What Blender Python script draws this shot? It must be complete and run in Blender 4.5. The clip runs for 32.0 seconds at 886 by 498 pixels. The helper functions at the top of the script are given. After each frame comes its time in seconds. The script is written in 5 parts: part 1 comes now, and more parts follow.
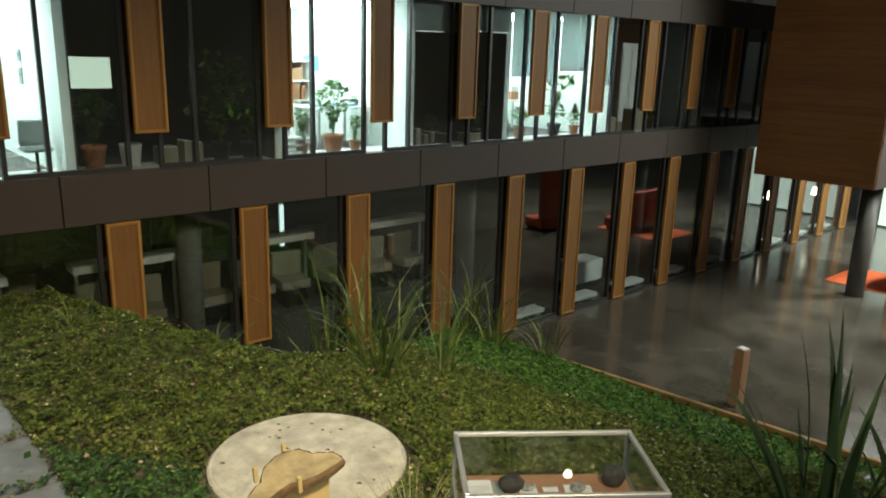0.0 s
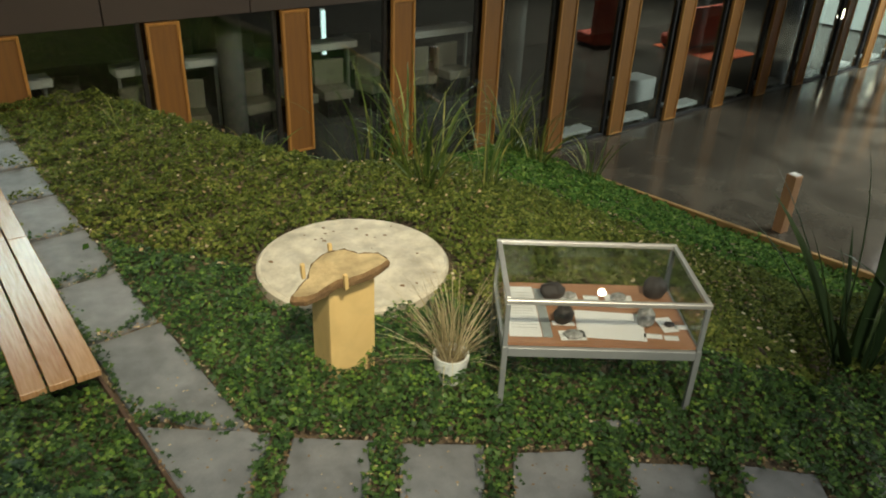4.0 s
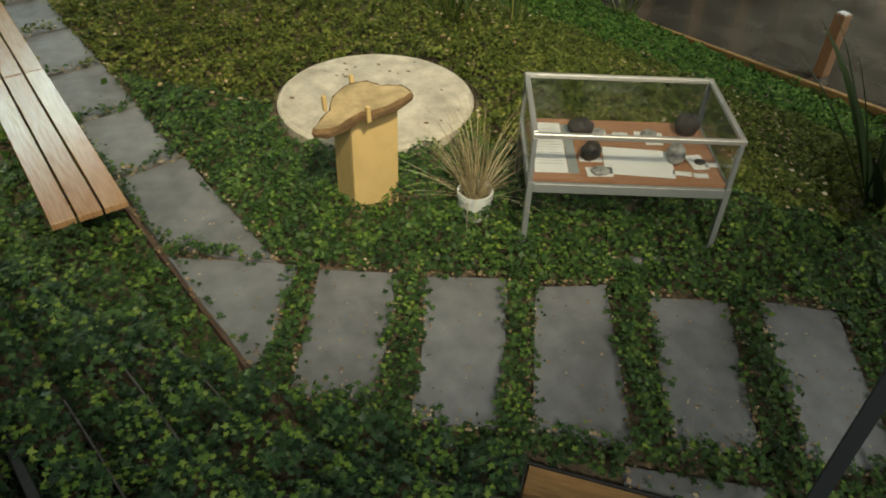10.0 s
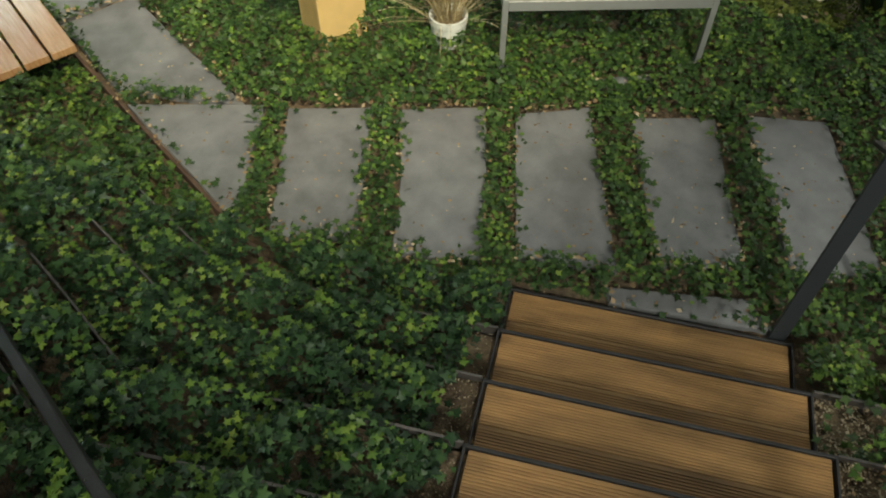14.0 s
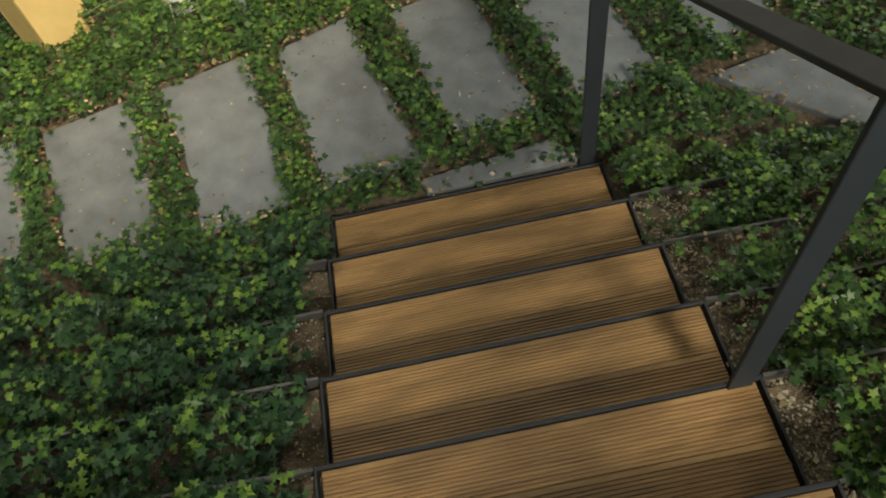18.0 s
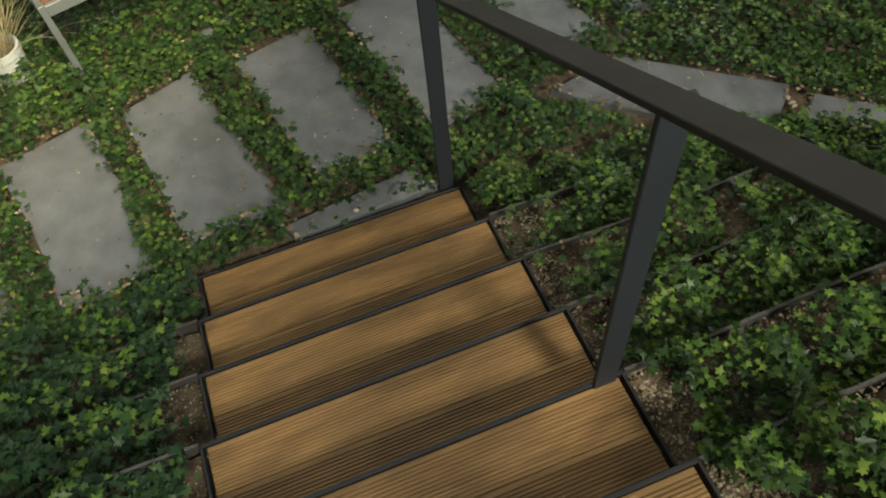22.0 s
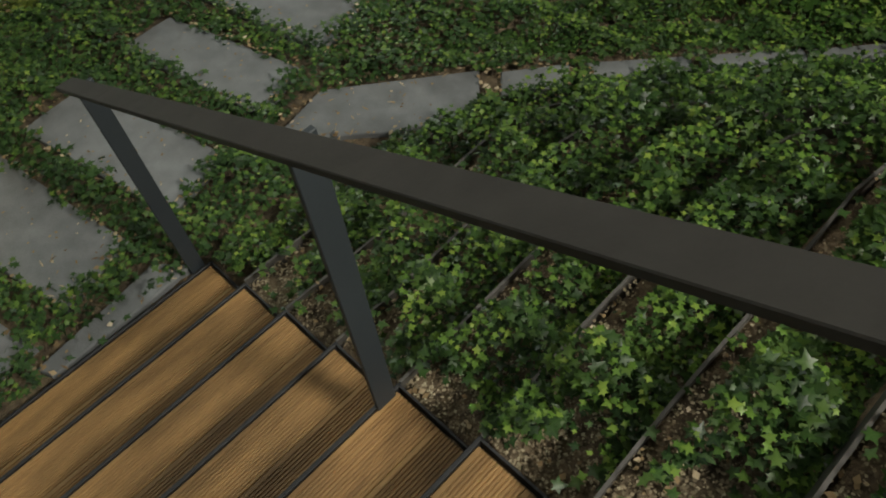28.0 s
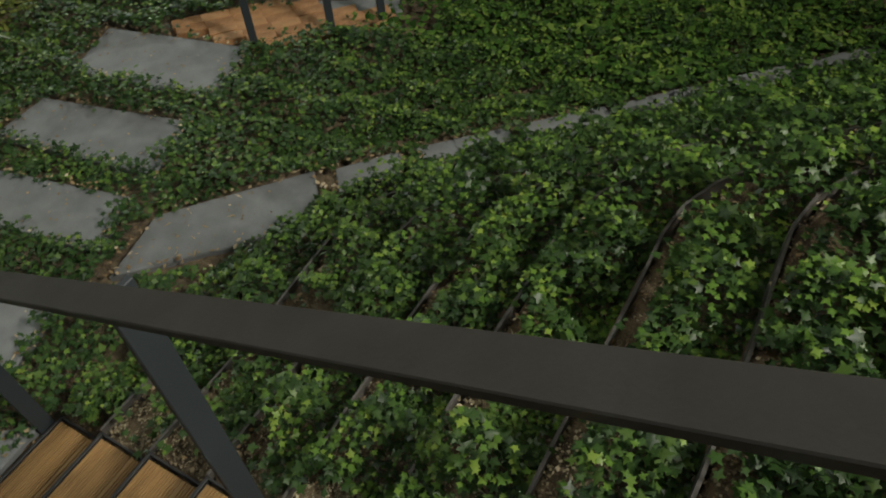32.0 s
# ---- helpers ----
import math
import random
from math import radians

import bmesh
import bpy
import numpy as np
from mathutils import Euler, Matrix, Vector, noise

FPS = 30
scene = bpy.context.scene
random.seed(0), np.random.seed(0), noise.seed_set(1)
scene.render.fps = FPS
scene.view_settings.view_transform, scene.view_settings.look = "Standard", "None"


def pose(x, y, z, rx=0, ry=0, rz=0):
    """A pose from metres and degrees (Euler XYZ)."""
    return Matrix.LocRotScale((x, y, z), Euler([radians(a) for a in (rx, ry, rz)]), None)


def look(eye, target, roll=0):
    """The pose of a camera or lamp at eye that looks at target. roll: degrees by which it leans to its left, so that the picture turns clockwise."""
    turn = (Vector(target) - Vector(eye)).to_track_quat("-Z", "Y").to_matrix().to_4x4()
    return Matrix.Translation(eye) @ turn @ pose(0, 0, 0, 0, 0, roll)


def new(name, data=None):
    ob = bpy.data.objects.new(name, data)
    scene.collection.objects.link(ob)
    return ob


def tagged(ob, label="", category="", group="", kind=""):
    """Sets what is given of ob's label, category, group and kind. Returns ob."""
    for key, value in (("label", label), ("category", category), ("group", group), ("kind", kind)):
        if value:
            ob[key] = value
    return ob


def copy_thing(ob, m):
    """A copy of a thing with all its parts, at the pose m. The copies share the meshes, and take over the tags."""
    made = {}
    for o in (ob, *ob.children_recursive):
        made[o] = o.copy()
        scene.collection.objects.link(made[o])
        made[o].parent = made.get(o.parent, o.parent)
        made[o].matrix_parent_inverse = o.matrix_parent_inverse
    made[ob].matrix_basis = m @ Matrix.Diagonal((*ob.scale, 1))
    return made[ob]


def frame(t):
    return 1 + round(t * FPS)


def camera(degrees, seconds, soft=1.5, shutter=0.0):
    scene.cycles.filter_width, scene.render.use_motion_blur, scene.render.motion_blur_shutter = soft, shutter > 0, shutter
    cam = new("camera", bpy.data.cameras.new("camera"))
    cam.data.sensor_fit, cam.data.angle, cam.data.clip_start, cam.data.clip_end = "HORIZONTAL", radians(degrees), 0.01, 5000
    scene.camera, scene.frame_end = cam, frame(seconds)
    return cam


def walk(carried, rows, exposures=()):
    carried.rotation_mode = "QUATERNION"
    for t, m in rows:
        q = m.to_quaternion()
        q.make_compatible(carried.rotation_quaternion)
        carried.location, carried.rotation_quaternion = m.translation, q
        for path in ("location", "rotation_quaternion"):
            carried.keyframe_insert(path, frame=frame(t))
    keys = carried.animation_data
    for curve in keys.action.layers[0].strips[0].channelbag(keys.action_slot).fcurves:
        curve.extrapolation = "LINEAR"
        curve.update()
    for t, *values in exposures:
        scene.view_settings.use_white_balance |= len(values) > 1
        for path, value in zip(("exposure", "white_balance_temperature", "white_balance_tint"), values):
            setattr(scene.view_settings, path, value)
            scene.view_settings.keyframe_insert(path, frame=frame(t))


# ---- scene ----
cam = camera(61.5, 32.0, soft=1.85, shutter=0.4)
PATH = [  # seconds, place, turn
    (0.0, -1.0730, -2.1420, 3.2159, 75.40, -1.64, 11.37),
    (0.5, -1.0723, -2.1346, 3.2032, 73.75, -1.66, 11.87),
    (1.0, -1.0774, -2.1237, 3.1931, 72.01, -1.45, 12.40),
    (1.5, -1.0810, -2.1108, 3.1788, 70.29, -1.34, 12.70),
    (2.0, -1.0857, -2.1037, 3.1618, 68.75, -1.55, 12.83),
    (2.5, -1.0920, -2.1014, 3.1401, 66.88, -1.75, 13.03),
    (3.0, -1.1087, -2.0961, 3.1178, 64.99, -1.96, 13.44),
    (3.5, -1.1159, -2.0836, 3.0999, 63.20, -2.14, 14.13),
    (5.5, -1.1396, -2.0697, 3.0471, 56.77, -1.99, 17.08),
    (6.0, -1.1395, -2.0680, 3.0321, 55.28, -2.00, 17.07),
    (6.5, -1.1387, -2.0669, 3.0215, 54.56, -2.08, 17.07),
    (7.0, -1.1385, -2.0677, 3.0152, 53.81, -1.92, 17.11),
    (7.5, -1.1367, -2.0720, 3.0081, 53.10, -1.70, 17.22),
    (8.0, -1.1330, -2.0749, 3.0012, 52.46, -1.70, 17.23),
    (8.5, -1.1309, -2.0771, 2.9942, 51.89, -1.66, 16.97),
    (9.0, -1.1286, -2.0786, 2.9872, 51.36, -1.70, 16.95),
    (9.5, -1.1268, -2.0763, 2.9803, 50.79, -1.76, 16.91),
    (10.0, -1.1216, -2.0744, 2.9700, 50.03, -1.66, 16.78),
    (10.5, -1.1143, -2.0710, 2.9587, 49.11, -1.71, 16.76),
    (11.0, -1.1075, -2.0526, 2.9465, 47.67, -1.48, 16.36),
    (11.5, -1.1053, -2.0436, 2.9306, 46.11, -1.36, 15.74),
    (12.0, -1.1025, -2.0335, 2.9120, 44.19, -1.15, 15.28),
    (12.5, -1.0990, -2.0303, 2.8965, 42.59, -1.01, 14.90),
    (13.0, -1.0933, -2.0294, 2.8784, 41.13, -1.00, 14.56),
    (13.5, -1.0839, -2.0268, 2.8549, 39.74, -0.52, 14.11),
    (15.5, -1.0181, -2.0009, 2.7496, 33.81, 2.59, 9.81),
    (16.0, -0.9637, -2.0128, 2.7437, 32.64, 4.23, 5.13),
    (16.5, -0.8997, -2.0214, 2.7271, 32.40, 5.47, -0.74),
    (17.0, -0.8453, -2.0357, 2.7112, 32.95, 5.73, -5.14),
    (17.5, -0.8102, -2.0448, 2.6988, 33.02, 6.01, -7.59),
    (18.0, -0.7788, -2.0562, 2.6925, 32.74, 6.42, -9.81),
    (18.5, -0.7488, -2.0637, 2.6889, 32.46, 6.63, -11.56),
    (19.0, -0.7207, -2.0687, 2.6795, 32.37, 6.72, -13.73),
    (19.5, -0.6990, -2.0701, 2.6761, 32.27, 6.62, -15.58),
    (20.0, -0.6821, -2.0739, 2.6788, 32.31, 6.33, -17.40),
    (20.5, -0.6725, -2.0745, 2.6868, 32.49, 5.76, -18.85),
    (21.0, -0.6730, -2.0717, 2.7012, 32.87, 5.00, -19.44),
    (21.5, -0.6761, -2.0714, 2.7157, 33.42, 4.51, -19.64),
    (22.0, -0.6731, -2.0816, 2.7256, 33.82, 4.14, -21.03),
    (22.5, -0.6733, -2.0845, 2.7338, 34.10, 3.71, -21.91),
    (23.0, -0.6674, -2.0892, 2.7416, 34.24, 3.58, -22.94),
    (23.5, -0.6495, -2.0995, 2.7434, 34.44, 3.78, -24.62),
    (24.0, -0.6300, -2.1093, 2.7472, 34.33, 3.90, -26.87),
    (24.5, -0.6136, -2.1162, 2.7482, 34.19, 4.04, -28.73),
    (25.0, -0.5908, -2.1295, 2.7578, 34.03, 4.55, -32.25),
    (25.5, -0.5662, -2.1484, 2.7623, 33.91, 4.69, -35.16),
    (26.0, -0.5387, -2.1743, 2.7654, 33.80, 4.79, -37.89),
    (26.5, -0.5213, -2.1881, 2.7585, 33.79, 4.49, -40.28),
    (28.5, -0.4577, -2.2330, 2.7593, 34.91, 3.83, -47.46),
    (29.0, -0.4366, -2.2406, 2.7562, 35.11, 3.63, -49.01),
    (29.5, -0.4249, -2.2405, 2.7560, 35.59, 3.35, -50.23),
    (30.0, -0.4168, -2.2462, 2.7614, 36.32, 3.09, -51.84),
    (30.5, -0.4096, -2.2643, 2.7772, 36.94, 2.84, -53.62),
    (31.0, -0.4055, -2.2810, 2.7889, 37.87, 2.80, -56.45),
    (31.5, -0.4142, -2.2774, 2.8029, 38.61, 2.69, -58.62),
    (32.0, -0.4186, -2.2798, 2.8200, 39.97, 2.71, -60.27),
]

EXPOSURES = [(0.0, -0.40), (1.0, -0.10), (2.0, 0.10), (3.0, 0.0), (3.5, -0.10), (5.5, -0.86), (6.0, -1.0), (7.0, -0.94), (9.0, -0.57), (11.0, -0.35), (13.0, -0.12), (16.0, 0.14), (20.0, 0.14), (26.0, 0.06), (29.0, 0.08), (32.0, 0.04)]
walk(cam, [(t, pose(x, y, z, rx, ry, rz)) for t, x, y, z, rx, ry, rz in PATH], EXPOSURES)

# plan: x across the stair, y down the stair, z up; the paving lies at z = 0
GOING, RISER, STAIR_W, STEPS = 0.34, 0.1718, 1.2443, 12
FLOOR_Z = -2.644                               # the hall lies lower than the garden path
SIZE = 1.24                                    # facade enlarged from the eye point, keeping it fitted to the camera's view
FLOOR_L = -1.29                                # hall floor in facade units
AXIS = 52.54                                   # the building's long axis
D = Vector((math.cos(radians(AXIS)), math.sin(radians(AXIS)), 0))
N = Vector((math.sin(radians(AXIS)), -math.cos(radians(AXIS)), 0))
FACADE = pose(-7.528, 6.853, -1.044, 0, 0, AXIS) @ Matrix.Scale(SIZE, 4)   # local x along the facade, y into the rooms
ANNEXE = pose(0.635, 0.383, -1.044, 0, 0, AXIS) @ Matrix.Scale(SIZE, 4)


def bld(v, u, z=0.0):
    """A place in facade units along the building's axis, out from its middle line, and up."""
    return ANNEXE @ Vector((v, -u, z))


# ---- light ----
world = bpy.data.worlds.new("night")
scene.world = world
world.use_nodes = True
world.node_tree.nodes["Background"].inputs[0].default_value = (0.010, 0.012, 0.018, 1)
world.node_tree.nodes["Background"].inputs[1].default_value = 1.0


def lamp(name, kind, eye, target, watts, colour, size=0.3, cone=100, blend=0.6):
    data = bpy.data.lights.new(name, kind)
    data.energy, data.color = watts, colour
    if kind == "AREA":
        data.shape, data.size = "DISK", size
    else:
        data.shadow_soft_size = size
    if kind == "SPOT":
        data.spot_size, data.spot_blend = radians(cone), blend
    ob = new(name, data)
    ob.matrix_world = look(eye, target)
    return ob


WARM, WHITE, COOL = (1.0, 0.86, 0.60), (1.0, 0.95, 0.84), (0.93, 1.0, 0.93)
lamp("stair_lamp", "SPOT", (1.5, -7.9, 7.5), (0.45, 0.0, 0.0), 2350, WHITE, 0.9, 66, 1.0)
lamp("garden_lamp", "SPOT", (1.5, -4.4, 8.4), (-4.6, 5.05, 0.0), 5900, WARM, 0.30, 44, 0.9)
lamp("wall_lamp", "SPOT", (-1.0, 15.3, 8.7), bld(6.0, -5.6, -0.5), 120, WARM, 0.10, 80)
# unseen broad fill, added overhead to lift the dark tones
lamp("roof_fill", "AREA", (-1.5, 1.0, 9.7), (-1.5, 1.0, 0), 130, (1.0, 0.97, 0.86), 6.0)
lamp("hall_lamp", "AREA", bld(14.5, 0.8, 6.6), bld(15.0, -6.0, -1), 2200, COOL, 4.0)
lamp("far_hall_lamp", "SPOT", bld(18.5, -2.8, 5.2), bld(17.0, -5.6, -1.29), 8500, COOL, 0.6, 122, 0.8)
# unseen fill, added to brighten the lower shutters and the floor before them
lamp("shutter_fill", "SPOT", bld(12.5, -1.5, 6.2), bld(11.5, -6.8, -0.3), 400, WARM, 0.3, 90)

# ---- materials ----
def material(name, base, rough=0.6, metal=0.0, other=None, scale=8.0, fine=90.0, bump=0.15, contrast=0.5, stretch=(1, 1, 1), island=0.0, spec=0.5, objrand=0.0, blotch=0.0, blotch_scale=3.0, blotch_stretch=(1, 1, 1)):
    """Two scales of noise mix base and other; bump gives the grain."""
    m = bpy.data.materials.new(name)
    m.use_nodes = True
    t = m.node_tree
    n, k = t.nodes, t.links
    b = n["Principled BSDF"]
    other = other or tuple(c * 0.6 for c in base)
    co = n.new("ShaderNodeTexCoord")
    mp = n.new("ShaderNodeMapping")
    mp.inputs["Scale"].default_value = stretch
    k.new(co.outputs["Object"], mp.inputs[0])
    big = n.new("ShaderNodeTexNoise")
    big.inputs["Scale"].default_value, big.inputs["Detail"].default_value = scale, 5
    small = n.new("ShaderNodeTexNoise")
    small.inputs["Scale"].default_value, small.inputs["Detail"].default_value = fine, 3
    k.new(mp.outputs[0], big.inputs["Vector"])
    k.new(mp.outputs[0], small.inputs["Vector"])
    add = n.new("ShaderNodeMath")
    add.operation = "MULTIPLY_ADD"
    add.inputs[1].default_value = 0.35
    k.new(small.outputs[0], add.inputs[0])
    k.new(big.outputs[0], add.inputs[2])
    last = add.outputs[0]
    if objrand:
        oi = n.new("ShaderNodeObjectInfo")
        o2 = n.new("ShaderNodeMath")
        o2.operation = "MULTIPLY_ADD"
        o2.inputs[1].default_value = objrand
        k.new(oi.outputs["Random"], o2.inputs[0])
        k.new(last, o2.inputs[2])
        last = o2.outputs[0]
    ramp = n.new("ShaderNodeValToRGB")
    ramp.color_ramp.elements[0].position, ramp.color_ramp.elements[1].position = 0.675 - contrast / 2 + objrand / 2, 0.675 + contrast / 2 + objrand / 2
    ramp.color_ramp.elements[0].color, ramp.color_ramp.elements[1].color = (*other, 1), (*base, 1)
    k.new(last, ramp.inputs[0])
    tone = ramp.outputs[0]
    if blotch:
        # broad stains and wear, not following the grain
        st = n.new("ShaderNodeTexNoise")
        st.inputs["Scale"].default_value, st.inputs["Detail"].default_value, st.inputs["Distortion"].default_value = blotch_scale, 6, 0.8
        sm = n.new("ShaderNodeMapping")
        sm.inputs["Scale"].default_value = blotch_stretch
        oi2 = n.new("ShaderNodeObjectInfo")
        k.new(co.outputs["Object"], sm.inputs[0])
        st.noise_dimensions = "4D"
        k.new(oi2.outputs["Random"], st.inputs["W"])
        k.new(sm.outputs[0], st.inputs["Vector"])
        rg = n.new("ShaderNodeMapRange")
        rg.inputs[1].default_value, rg.inputs[2].default_value, rg.inputs[3].default_value, rg.inputs[4].default_value = 0.35, 0.62, 1 - blotch, 1 + blotch * 0.35
        k.new(st.outputs[0], rg.inputs[0])
        ml = n.new("ShaderNodeVectorMath")
        ml.operation = "MULTIPLY"
        k.new(tone, ml.inputs[0])
        k.new(rg.outputs[0], ml.inputs[1])
        tone = ml.outputs[0]
    k.new(tone, b.inputs["Base Color"])
    b.inputs["Roughness"].default_value, b.inputs["Metallic"].default_value = rough, metal
    b.inputs["Specular IOR Level"].default_value = spec
    if bump:
        bp = n.new("ShaderNodeBump")
        bp.inputs["Strength"].default_value, bp.inputs["Distance"].default_value = bump, 0.01
        k.new(small.outputs[0], bp.inputs["Height"])
        k.new(bp.outputs[0], b.inputs["Normal"])
    return m


def leaf_material(name, dark, mid, light, rough=0.45, spec=0.4, single=False, veins=0.0):
    m = bpy.data.materials.new(name)
    m.use_nodes = True
    n, k = m.node_tree.nodes, m.node_tree.links
    b = n["Principled BSDF"]
    g = n.new("ShaderNodeObjectInfo" if single else "ShaderNodeNewGeometry")
    co = n.new("ShaderNodeTexCoord")
    no = n.new("ShaderNodeTexNoise")
    no.inputs["Scale"].default_value = 5.0
    k.new(co.outputs["Object"], no.inputs["Vector"])
    a = n.new("ShaderNodeMath")
    a.operation = "MULTIPLY_ADD"
    a.inputs[1].default_value = 0.75
    k.new(g.outputs["Random" if single else "Random Per Island"], a.inputs[0])
    sh = n.new("ShaderNodeMath")
    sh.operation = "MULTIPLY_ADD"
    sh.inputs[1].default_value, sh.inputs[2].default_value = 0.9, -0.32
    k.new(no.outputs[0], sh.inputs[0])
    k.new(sh.outputs[0], a.inputs[2])
    r = n.new("ShaderNodeValToRGB")
    e = r.color_ramp.elements
    e[0].position, e[0].color = 0.05, (*dark, 1)
    e[1].position, e[1].color = 0.95, (*light, 1)
    c = e.new(0.62)
    c.color = (*mid, 1)
    k.new(a.outputs[0], r.inputs[0])
    last = r.outputs[0]
    if veins:
        # paler veins run from the stalk to each lobe
        at = n.new("ShaderNodeAttribute")
        at.attribute_name = "vein"
        rg = n.new("ShaderNodeMapRange")
        rg.inputs[1].default_value, rg.inputs[2].default_value, rg.inputs[4].default_value = 0.80, 1.0, veins
        k.new(at.outputs["Fac"], rg.inputs[0])
        mx = n.new("ShaderNodeMix")
        mx.data_type = "RGBA"
        k.new(rg.outputs[0], mx.inputs[0])
        k.new(last, mx.inputs[6])
        mx.inputs[7].default_value = (*[c * 1.25 + 0.03 for c in light], 1)
        last = mx.outputs[2]
    k.new(last, b.inputs["Base Color"])
    b.inputs["Roughness"].default_value = rough
    b.inputs["Specular IOR Level"].default_value = spec
    return m


def glass(name, tint=(1, 1, 1), rough=0.0, gloss=0.05):
    """Thin clear pane: straight through, with a Fresnel-weighted mirror gloss."""
    m = bpy.data.materials.new(name)
    m.use_nodes = True
    n, k = m.node_tree.nodes, m.node_tree.links
    n.remove(n["Principled BSDF"])
    tr = n.new("ShaderNodeBsdfTransparent")
    tr.inputs[0].default_value = (*tint, 1)
    gl = n.new("ShaderNodeBsdfGlossy")
    gl.inputs["Roughness"].default_value = rough
    lw = n.new("ShaderNodeLayerWeight")
    lw.inputs[0].default_value = 0.5
    pw = n.new("ShaderNodeMath")
    pw.operation, pw.inputs[1].default_value = "POWER", 5.0
    k.new(lw.outputs["Facing"], pw.inputs[0])
    fr = n.new("ShaderNodeMath")
    fr.operation = "MULTIPLY_ADD"
    fr.inputs[1].default_value, fr.inputs[2].default_value = 0.9, gloss
    k.new(pw.outputs[0], fr.inputs[0])
    mx = n.new("ShaderNodeMixShader")
    k.new(fr.outputs[0], mx.inputs[0])
    k.new(tr.outputs[0], mx.inputs[1])
    k.new(gl.outputs[0], mx.inputs[2])
    k.new(mx.outputs[0], n["Material Output"].inputs[0])
    return m


def glow(name, colour, strength):
    m = bpy.data.materials.new(name)
    m.use_nodes = True
    b = m.node_tree.nodes["Principled BSDF"]
    b.inputs["Base Color"].default_value = (*colour, 1)
    b.inputs["Emission Color"].default_value = (*colour, 1)
    b.inputs["Emission Strength"].default_value = strength
    return m


M_CONCRETE = material("polished_concrete", (0.118, 0.104, 0.080), 0.16, 0, (0.062, 0.055, 0.043), 0.7, 30, 0.03, 0.6, spec=0.8, blotch=0.35, blotch_scale=0.8)
M_SOIL = material("soil", (0.27, 0.205, 0.125), 0.95, 0, (0.080, 0.060, 0.038), 22, 130, 1.0, 0.40, blotch=0.45, blotch_scale=5)
M_SLAB = material("grey_slab", (0.282, 0.298, 0.304), 0.7, 0, (0.172, 0.184, 0.186), 7.0, 140, 0.3, 0.6, objrand=0.22, blotch=0.22, blotch_scale=2.6)
M_TREAD = material("hardwood_tread", (0.48, 0.295, 0.116), 0.5, 0, (0.28, 0.158, 0.062), 5, 60, 0.12, 0.6, (0.7, 9, 1), objrand=0.25, blotch=0.42, blotch_scale=2.2, blotch_stretch=(1, 3.5, 1))
M_BENCH = material("bench_wood", (0.52, 0.33, 0.17), 0.19, 0, (0.33, 0.17, 0.07), 4, 50, 0.06, 0.6, (1.2, 14, 1), objrand=0.2, spec=0.8)
M_STEEL = material("dark_steel", (0.050, 0.053, 0.056), 0.55, 0.2, (0.026, 0.027, 0.028), 5, 80, 0.08, 0.6)
M_STRIP = material("galvanised_strip", (0.19, 0.185, 0.17), 0.5, 0.3, (0.09, 0.085, 0.075), 6, 80, 0.08, 0.6)
M_RAIL = material("rail_paint", (0.070, 0.067, 0.060), 0.75, 0.0, (0.055, 0.053, 0.048), 3, 150, 0.06, 0.7, spec=0.25, blotch=0.15, blotch_scale=8)
# rail paint again, with cool office light on the posts mixed into the colour
M_COOLPOST = material("cool_lit_post", (0.050, 0.062, 0.070), 0.55, 0.0, (0.038, 0.047, 0.054), 3, 150, 0.06, 0.7, spec=0.4)
M_ALU = material("aluminium", (0.62, 0.63, 0.60), 0.38, 0.6, (0.5, 0.51, 0.49), 6, 120, 0.03, 0.6)
M_LEGS = material("grey_painted_steel", (0.30, 0.33, 0.33), 0.45, 0.2, (0.24, 0.27, 0.27), 6, 120, 0.03, 0.6)
M_BOARD = material("case_board", (0.42, 0.22, 0.12), 0.5, 0, (0.30, 0.15, 0.08), 3, 80, 0.05, 0.6, (1, 8, 1))
M_PED = material("pedestal_board", (0.76, 0.57, 0.25), 0.6, 0, (0.70, 0.50, 0.20), 5, 90, 0.04, 0.8, (1, 1, 1), blotch=0.08, blotch_scale=6)
M_SLICE = material("tree_slice", (0.60, 0.48, 0.25), 0.65, 0, (0.40, 0.30, 0.15), 11, 60, 0.25, 0.5, blotch=0.4, blotch_scale=5)
M_BARK = material("bark", (0.30, 0.19, 0.085), 0.9, 0, (0.13, 0.075, 0.035), 14, 70, 0.9, 0.5)
M_STONE = material("pale_stone", (0.80, 0.75, 0.60), 0.75, 0, (0.58, 0.53, 0.39), 9, 45, 0.4, 0.5, blotch=0.24, blotch_scale=4.5)
M_WHITE = material("white_paint", (0.80, 0.79, 0.76), 0.6, 0, (0.70, 0.69, 0.66), 2, 60, 0.02, 0.8)
M_PAPER = material("paper", (0.80, 0.80, 0.78), 0.7, 0, (0.72, 0.72, 0.70), 3, 60, 0, 0.8)
M_CERAMIC = material("pot_glaze", (0.86, 0.88, 0.85), 0.35, 0, (0.66, 0.74, 0.70), 6, 60, 0.03, 0.5)
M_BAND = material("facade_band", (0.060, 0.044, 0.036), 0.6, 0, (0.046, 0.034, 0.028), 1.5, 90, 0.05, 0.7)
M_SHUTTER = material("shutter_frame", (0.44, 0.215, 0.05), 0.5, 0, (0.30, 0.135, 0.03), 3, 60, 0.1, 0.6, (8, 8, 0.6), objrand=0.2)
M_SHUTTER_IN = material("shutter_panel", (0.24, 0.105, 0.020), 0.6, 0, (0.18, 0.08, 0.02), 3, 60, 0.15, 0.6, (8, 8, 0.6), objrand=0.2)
M_FRAME = material("window_frame", (0.05, 0.05, 0.052), 0.45, 0.3, (0.035, 0.035, 0.037), 3, 60, 0.03, 0.8)
